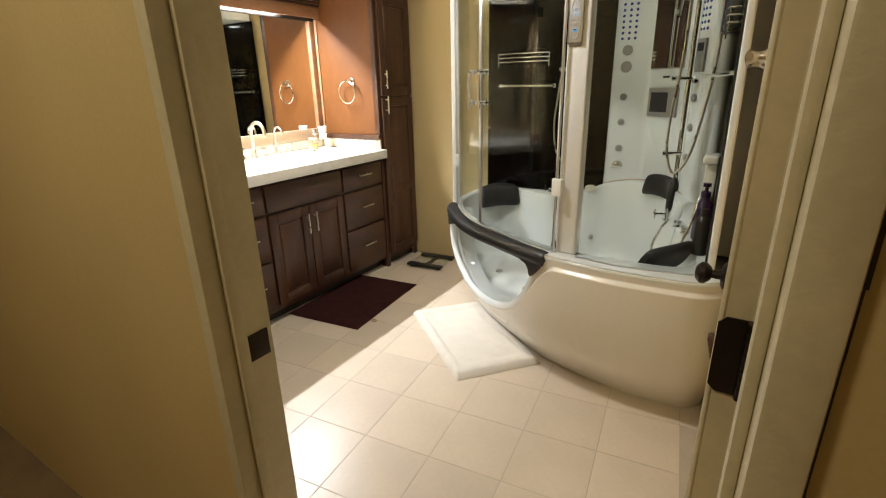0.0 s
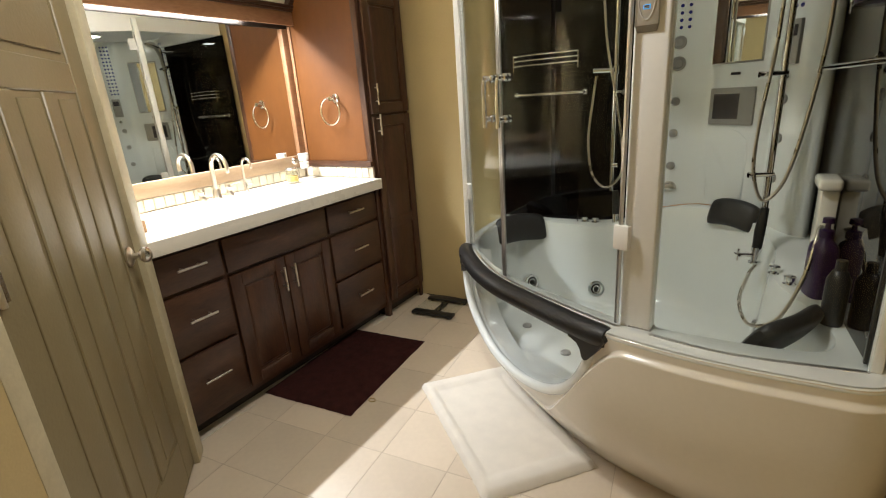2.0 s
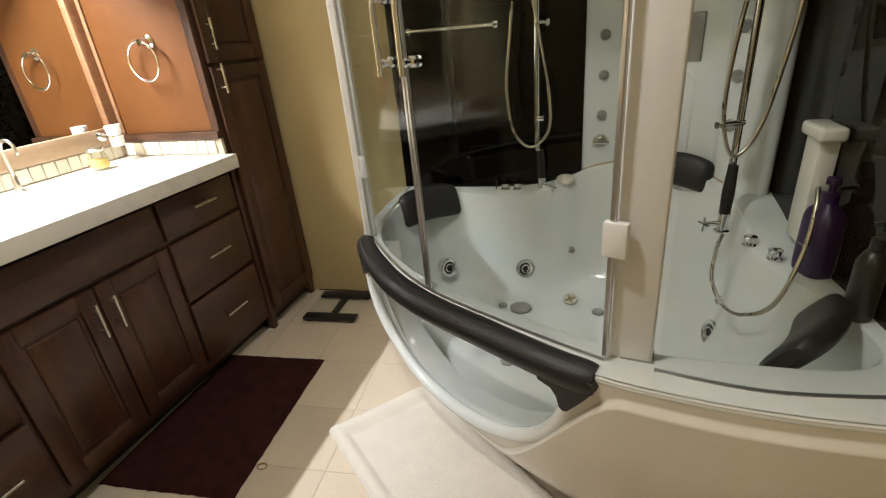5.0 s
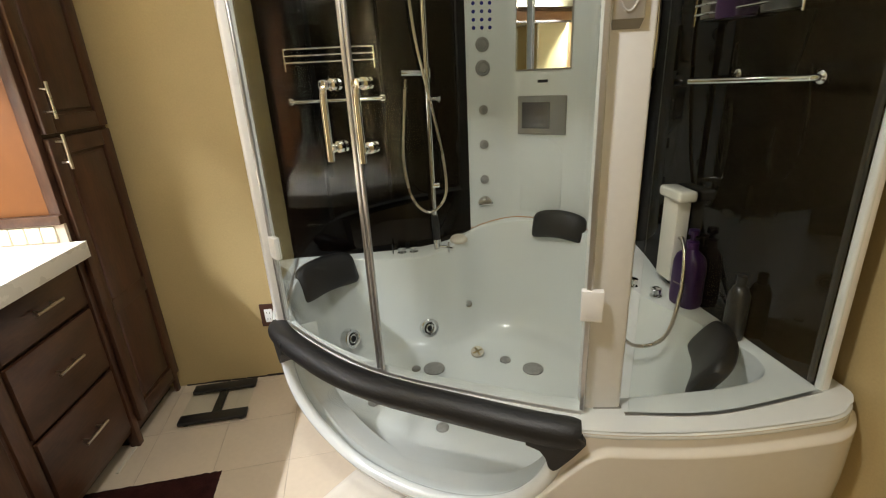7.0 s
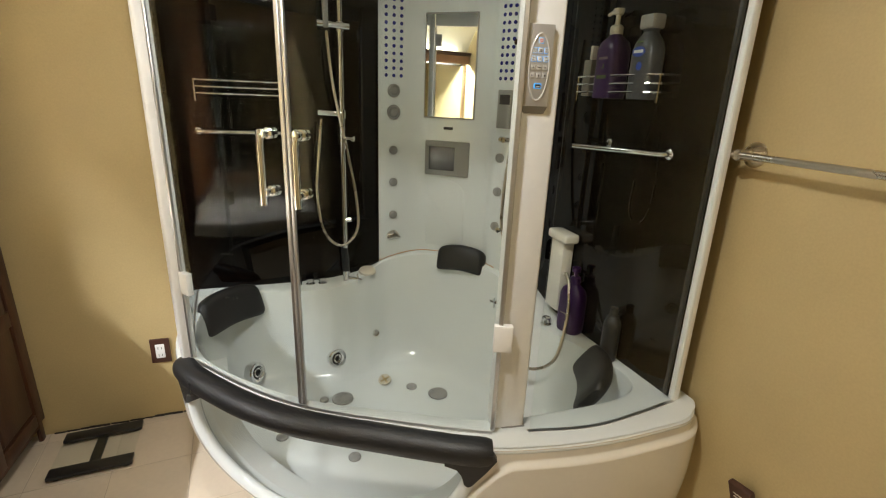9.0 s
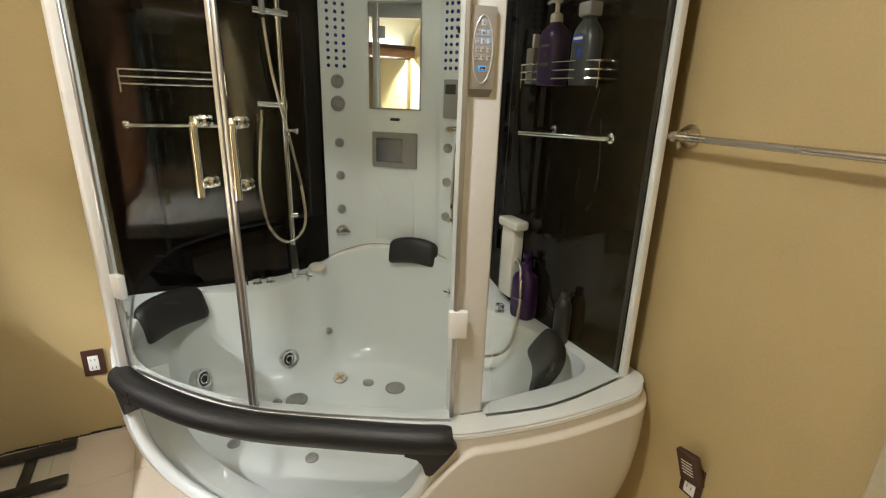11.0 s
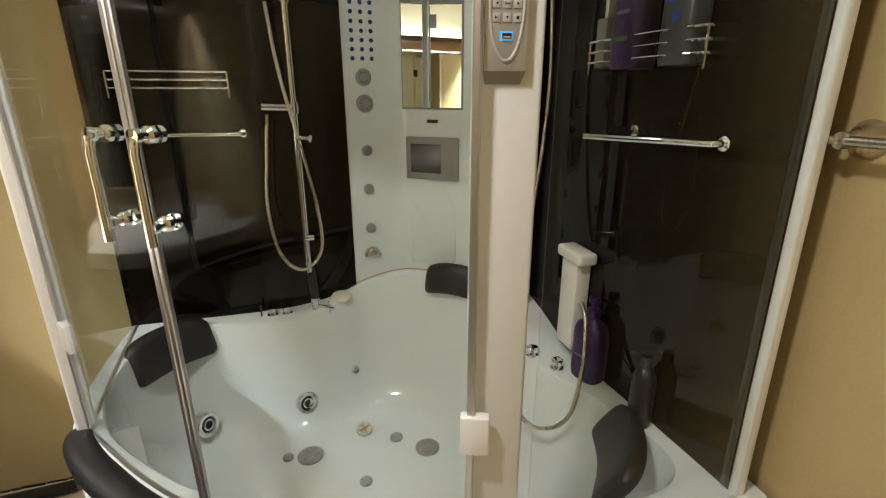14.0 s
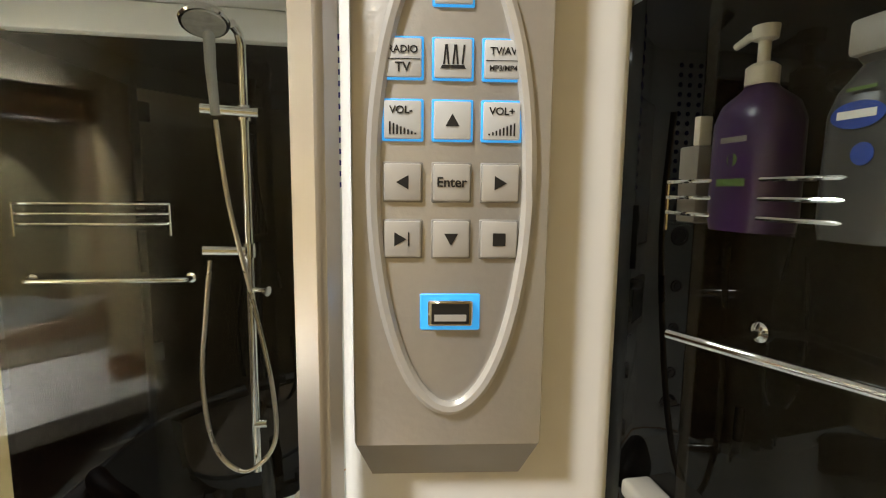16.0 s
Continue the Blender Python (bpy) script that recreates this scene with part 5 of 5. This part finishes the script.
part("end_strip", box((-0.147, -0.142, 0.012), (0.147, -0.085, 0.0285), 0.003, 2, turn=SM), M["blackplastic"], sc)
part("end_strip", box((-0.147, 0.085, 0.012), (0.147, 0.142, 0.0285), 0.003, 2, turn=SM), M["blackplastic"], sc)
part("centre_bar", box((-0.02, -0.085, 0.008), (0.02, 0.085, 0.0175), 0.002, 1, turn=SM), M["blackplastic"], sc)
for x in (-0.12, 0.12):
    for y in (-0.115, 0.115):
        part("foot", lathe([(0, 0), (0.016, 0), (0.016, 0.0118), (0, 0.0118)], 14, SM @ Matrix.Translation((x, y, 0))), M["blackplastic"], sc)

# sockets
so = thing("wall_outlet", (0.085, far(0.08), 0.35), "brown-framed white wall outlet", "outlet")
part("cover", box((0.043, far(0.08) - 0.009, 0.29), (0.123, far(0.08) + 0.002, 0.41), 0.003), M["brownplastic"], so)
part("socket", box((0.064, far(0.08) - 0.012, 0.315), (0.102, far(0.08) - 0.008, 0.385), 0.002), M["white"], so)
for z in (0.33, 0.365):
    for dx in (-0.007, 0.007):
        part("slot", box((0.083 + dx - 0.001, far(0.08) - 0.0125, z - 0.005), (0.083 + dx + 0.001, far(0.08) - 0.0119, z + 0.005)), M["ink"], so)
wp = thing("wall_plate", (RX, 2.33, 0.43), "white wall outlet with its cracked brown cover hanging loose", "outlet")
part("cover_plate", box((RX - 0.006, 2.295, 0.355), (RX + 0.002, 2.365, 0.47), 0.003), M["brownplastic"], wp)
part("socket", box((RX - 0.010, 2.312, 0.365), (RX - 0.0055, 2.348, 0.425), 0.002), M["white"], wp)
for dy in (-0.007, 0.007):
    part("slot", box((RX - 0.0106, 2.33 + dy - 0.001, 0.385), (RX - 0.0099, 2.33 + dy + 0.001, 0.396)), M["ink"], wp)
LOOSE = Matrix.Translation((RX - 0.022, 2.333, 0.465)) @ Matrix.Rotation(radians(-9), 4, "X") @ Matrix.Rotation(radians(-14), 4, "Y")
lid = part("loose_cover", box((-0.011, -0.036, -0.055), (0.011, 0.036, 0.055), 0.007, 3, turn=LOOSE), M["brownplastic"], wp, "cracked dark brown cover tilted off the wall")
for k in range(5):
    part("slot", box((-0.0122, -0.018, -0.02 + k * 0.011), (-0.0108, 0.018, -0.0165 + k * 0.011), turn=LOOSE), M["cream"], lid)

# towel bar on the right wall
tb = thing("towel_bar", (RX, 2.25, 1.385), "brushed nickel towel bar on the yellow wall", "towel bar")
part("bar", sweep([(RX - 0.062, 1.93, 1.402), (RX - 0.062, 2.60, 1.402)], 0.009, 14), M["nickel"], tb)
for y in (1.96, 2.56):
    part("bracket", lathe([(0, 0), (0.033, 0), (0.034, 0.004), (0.031, 0.010), (0.020, 0.024), (0.013, 0.036), (0.011, 0.05), (0.014, 0.056), (0.014, 0.068), (0, 0.072)], 22, axis_turn((RX, y, 1.402), (-1, 0, 0))), M["nickel"], tb)

# towel ring
ty = T0 - 0.002
tr = thing("towel_ring", (-0.637, ty, 1.40), "chrome towel ring on the orange panel", "towel ring")
part("post", lathe([(0, 0), (0.026, 0), (0.027, 0.006), (0.016, 0.012), (0.012, 0.03), (0.015, 0.036), (0.014, 0.05), (0, 0.052)], 22, axis_turn((-0.637, ty, 1.402), (0, -1, 0))), M["chrome"], tr)
ring = [Vector((-0.655 + 0.075 * math.sin(a), ty - 0.042, 1.330 + 0.078 * math.cos(a))) for a in [2 * math.pi * i / 48 for i in range(48)]]
part("ring", sweep(ring, 0.0055, 10, closed=True), M["chrome"], tr)

# tumbler in its holder
tu = thing("tumbler_holder", (-0.872, 3.28, 1.0), "chrome wall holder with a frosted tumbler", "tumbler holder")
part("arm", lathe([(0, 0), (0.024, 0), (0.025, 0.006), (0.013, 0.012), (0.010, 0.045), (0, 0.046)], 20, axis_turn((LX + 0.026, 3.28, 1.045), (1, 0, 0))), M["chrome"], tu)
ring = [Vector((-0.872 + 0.034 * math.sin(a), 3.28 + 0.034 * math.cos(a), 1.045)) for a in [2 * math.pi * i / 32 for i in range(32)]]
part("hoop", sweep(ring, 0.004, 8, closed=True), M["chrome"], tu)
part("tumbler", lathe([(0, 0.0), (0.026, 0.0), (0.0325, 0.09), (0.0295, 0.09), (0.024, 0.006), (0, 0.006)], 26, Matrix.Translation((-0.872, 3.28, 1.0))), M["frost"], tu, "frosted glass tumbler")

# candle jar
cj = thing("candle_jar", (-0.84, 3.14, CT), "yellow candle in a small glass jar", "candle")
o = part("jar", lathe([(0, 0.001), (0.036, 0.001), (0.038, 0.01), (0.038, 0.055), (0.030, 0.068), (0.030, 0.08), (0.028, 0.08), (0.028, 0.066), (0.0355, 0.054), (0.0355, 0.012), (0, 0.006)], 26, Matrix.Translation((-0.84, 3.14, CT))), M["jarglass"], cj)
o.visible_shadow = False
part("wax", lathe([(0, 0.007), (0.035, 0.012), (0.035, 0.045), (0, 0.045)], 24, Matrix.Translation((-0.84, 3.14, CT))), M["wax"], cj)
part("lid", lathe([(0, 0.0805), (0.034, 0.0805), (0.035, 0.088), (0.03, 0.094), (0, 0.095)], 24, Matrix.Translation((-0.84, 3.14, CT))), M["nickel"], cj)

# open wooden box at the counter's end
wb = thing("wooden_box", (-0.60, 2.06, CT), "small open pale wooden box on the counter", "box")
for lo, hi in (((-0.66, 2.01, 0), (-0.54, 2.02, 0.05)), ((-0.66, 2.10, 0), (-0.54, 2.11, 0.05)), ((-0.66, 2.02, 0), (-0.65, 2.10, 0.05)), ((-0.55, 2.02, 0), (-0.54, 2.10, 0.05))):
    part("side", box((lo[0], lo[1], CT + 0.001), (hi[0], hi[1], CT + hi[2]), 0.001, 1), M["boxwood"], wb)
part("bottom", box((-0.65, 2.02, CT + 0.001), (-0.55, 2.10, CT + 0.008)), M["dark"], wb)


def gooseneck(x, y, h, reach, r):
    pts = [(x, y, CT + 0.02), (x, y, CT + h * 0.72)]
    for k in range(1, 13):
        a = math.pi * 1.12 * k / 12
        pts.append((x + reach / 2 * (1 - math.cos(a)), y, CT + h * 0.72 + reach / 2 * math.sin(a)))
    return sweep(pts, r, 14)


fa = thing("basin_faucet", (-0.885, 2.66, CT), "brushed nickel gooseneck basin faucet", "faucet")
part("spout", gooseneck(-0.885, 2.66, 0.235, 0.13, 0.0108), M["nickel"], fa)
part("base", lathe([(0, 0), (0.027, 0), (0.028, 0.008), (0.019, 0.02), (0.0165, 0.05), (0.0135, 0.056), (0, 0.056)], 24, Matrix.Translation((-0.885, 2.66, CT))), M["nickel"], fa)
for y, nm in ((2.585, -1), (2.745, 1)):
    hd = thing("tap_lever", (-0.90, y, CT), "brushed nickel lever tap beside the faucet", "tap", group="basin taps")
    part("base", lathe([(0, 0), (0.024, 0), (0.025, 0.008), (0.016, 0.02), (0.014, 0.045), (0.019, 0.052), (0.017, 0.066), (0, 0.07)], 22, Matrix.Translation((-0.90, y, CT))), M["nickel"], hd)
    part("lever", sweep([(-0.90, y, CT + 0.058), (-0.87, y + nm * 0.015, CT + 0.07), (-0.835, y + nm * 0.03, CT + 0.078)], [0.008, 0.0065, 0.005], 10), M["nickel"], hd)
ft = thing("filter_tap", (-0.875, 2.835, CT), "slim nickel drinking-water tap", "tap")
part("spout", gooseneck(-0.875, 2.835, 0.215, 0.075, 0.006), M["nickel"], ft)
part("base", lathe([(0, 0), (0.02, 0), (0.02, 0.006), (0.011, 0.014), (0.010, 0.06), (0.006, 0.066), (0, 0.066)], 20, Matrix.Translation((-0.875, 2.835, CT))), M["nickel"], ft)
part("lever", sweep([(-0.875, 2.835, CT + 0.05), (-0.85, 2.86, CT + 0.055)], 0.0045, 8), M["nickel"], ft)


def oval_bottle(m, w, d, h, neck, mat, parent, shoulder=0.75):
    """A flat-sided bottle body with rounded shoulders."""
    rows = []
    for z, s in ((0.0, 0.9), (0.015, 1.0), (h * 0.35, 1.0), (h * shoulder, 0.97), (h * (shoulder + 0.12), 0.80), (h * 0.96, 0.42), (h, neck / w)):
        rows.append([m @ Vector((math.copysign(abs(math.cos(a)) ** 0.65, math.cos(a)) * w / 2 * s, math.copysign(abs(math.sin(a)) ** 0.65, math.sin(a)) * d / 2 * min(1, s * 1.1), z)) for a in [2 * math.pi * k / 28 for k in range(29)]])
    bm = grid(rows)
    bmesh.ops.remove_doubles(bm, verts=bm.verts, dist=0.0002)
    bmesh.ops.holes_fill(bm, edges=[e for e in bm.edges if e.is_boundary])
    return part("bottle", bm, mat, parent)


def pump(m, mat, parent):
    bm = lathe([(0, 0), (0.016, 0), (0.016, 0.018), (0.011, 0.022), (0.006, 0.024), (0.006, 0.045), (0.012, 0.047), (0.013, 0.060), (0, 0.062)], 18, m)
    sweep([m @ Vector((0, 0, 0.054)), m @ Vector((0.02, 0, 0.055)), m @ Vector((0.04, 0, 0.05))], [0.008, 0.006, 0.005], 10, bm=bm)
    part("pump", bm, mat, parent, "cream pump top")


BZ = 1.539
b1 = thing("shampoo_bottle", (1.742, 3.045, BZ), "purple pump shampoo bottle on the wire shelf", "bottle")
m = pose(1.737, 3.030, BZ - 0.006, 0, 0, -90) @ Matrix.Scale(1.28, 4)
oval_bottle(m, 0.092, 0.06, 0.155, 0.03, M["purple"], b1)
pump(m @ Matrix.Translation((0, 0, 0.154)) @ Matrix.Rotation(math.pi, 4, "Z"), M["cream"], b1)
part("label_mark", box((-0.016, -0.0302, 0.094), (0.02, -0.0297, 0.1), turn=m), M["label"], b1)
part("label_mark", box((-0.018, -0.0302, 0.048), (0.022, -0.0297, 0.056), turn=m), M["green"], b1)
part("label_mark", lathe([(0, 0), (0.007, 0), (0.007, 0.0004)], 14, m @ Matrix.Translation((0.002, -0.0299, 0.076)) @ Matrix.Rotation(math.pi / 2, 4, "X")), M["green"], b1)
b2 = thing("body_wash_bottle", (1.757, 2.892, BZ), "grey body wash bottle with a blue oval label", "bottle")
m = pose(1.747, 2.876, BZ - 0.006, 0, 0, -90) @ Matrix.Scale(1.2, 4)
oval_bottle(m, 0.085, 0.055, 0.165, 0.045, M["greylabel"], b2, 0.7)
part("cap", box((-0.024, -0.02, 0.165), (0.024, 0.02, 0.198), 0.005, 2, turn=m), M["grey"], b2)
part("label_mark", lathe([(0, 0.0006), (0.024, 0.0004), (0.024, 0)], 24, m @ Matrix.Translation((0, -0.0285, 0.112)) @ Matrix.Rotation(math.pi / 2, 4, "X") @ Matrix.Diagonal((1, 0.5, 1, 1))), M["blueprint"], b2, "blue oval badge")
part("label_mark", box((-0.017, -0.0300, 0.109), (0.017, -0.0293, 0.116), turn=m), M["white"], b2)
part("label_mark", lathe([(0, 0.0006), (0.010, 0.0004), (0.010, 0)], 20, m @ Matrix.Translation((0.008, -0.0285, 0.078)) @ Matrix.Rotation(math.pi / 2, 4, "X")), M["blueprint"], b2)
part("label_mark", box((-0.012, -0.0285, 0.133), (0.014, -0.0277, 0.136), turn=m), M["green"], b2)
b3 = thing("soap_carton", (1.74, 3.14, BZ), "small upright box of clear plastic on the shelf", "box")
part("carton", box((1.718, 3.12, BZ), (1.765, 3.165, BZ + 0.12), 0.003), M["label"], b3)
part("clip", box((1.72, 3.123, BZ + 0.1202), (1.742, 3.137, BZ + 0.165), 0.002), M["cream"], b3)

DZ = 0.642
b4 = thing("shampoo_bottle", (1.738, 3.075, DZ), "purple pump bottle standing on the tub's deck", "bottle")
m = pose(1.738, 3.075, DZ, 0, 0, -75) @ Matrix.Scale(1.28, 4)
oval_bottle(m, 0.085, 0.055, 0.16, 0.03, M["purple"], b4)
part("pump", lathe([(0, 0), (0.016, 0), (0.016, 0.018), (0.006, 0.022), (0.006, 0.035), (0.013, 0.037), (0.013, 0.05), (0, 0.052)], 18, m @ Matrix.Translation((0, 0, 0.159))), M["purple"], b4)
part("label_mark", box((-0.02, -0.0278, 0.06), (0.01, -0.0272, 0.064), turn=m), M["label"], b4)
b5 = thing("dark_bottle", (1.752, 2.845, DZ), "slim black bottle on the tub's deck", "bottle")
m = pose(1.752, 2.845, DZ, 0, 0, 0)
part("body", lathe([(0, 0), (0.028, 0), (0.03, 0.01), (0.03, 0.14), (0.02, 0.165), (0.014, 0.17), (0.014, 0.2), (0, 0.202)], 22, m), M["blackplastic"], b5)

# lamps out of sight
cl_ = thing("ceiling_lamp", (0.56, 2.14, CZ), "round flush opal ceiling lamp", "ceiling lamp")
part("rim", lathe([(0.12, 0), (0.12, -0.02), (0.10, -0.03), (0.10, 0)], 32, Matrix.Translation((0.56, 2.14, CZ - 0.001))), M["nickel"], cl_)
part("diffuser", lathe([(0, -0.012), (0.09, -0.012), (0.099, -0.008), (0.099, -0.002)], 32, Matrix.Translation((0.56, 2.14, CZ - 0.001))), M["opal"], cl_)
hl = thing("ceiling_lamp", (0.9, 0.1, CZ), "round flush opal lamp in the hall", "ceiling lamp")
part("rim", lathe([(0.18, 0), (0.18, -0.02), (0.16, -0.03), (0.16, 0)], 32, Matrix.Translation((0.9, 0.1, CZ - 0.001))), M["nickel"], hl)
part("diffuser", lathe([(0, -0.012), (0.15, -0.012), (0.159, -0.008), (0.159, -0.002)], 32, Matrix.Translation((0.9, 0.1, CZ - 0.001))), M["opal"], hl)

# ---- floor tiles ----
T = 0.292
TA = radians(6.0)
bmr = box((-T / 2 + 0.0013, -T / 2 + 0.0013, -0.0035), (T / 2 - 0.0013, T / 2 - 0.0013, 0.0), 0.0009, 1)
tile_mesh = bpy.data.meshes.new("tile")
bmr.to_mesh(tile_mesh)
bmr.free()
tile_mesh.materials.append(M["tile"])
for i in range(-9, 9):
    for j in range(-5, 10):
        lx, ly = (i + 0.5) * T, (j + 0.5) * T
        x = 0.408 + lx * math.cos(TA) - ly * math.sin(TA)
        y = 1.772 + lx * math.sin(TA) + ly * math.cos(TA)
        if -0.75 < x < 1.95 and 1.15 < y < 4.0:
            t = new("tile", tile_mesh)
            t.parent = floor
            t.matrix_basis = pose(x, y, rng.uniform(-0.0003, 0.0003), 0, 0, 6.0)
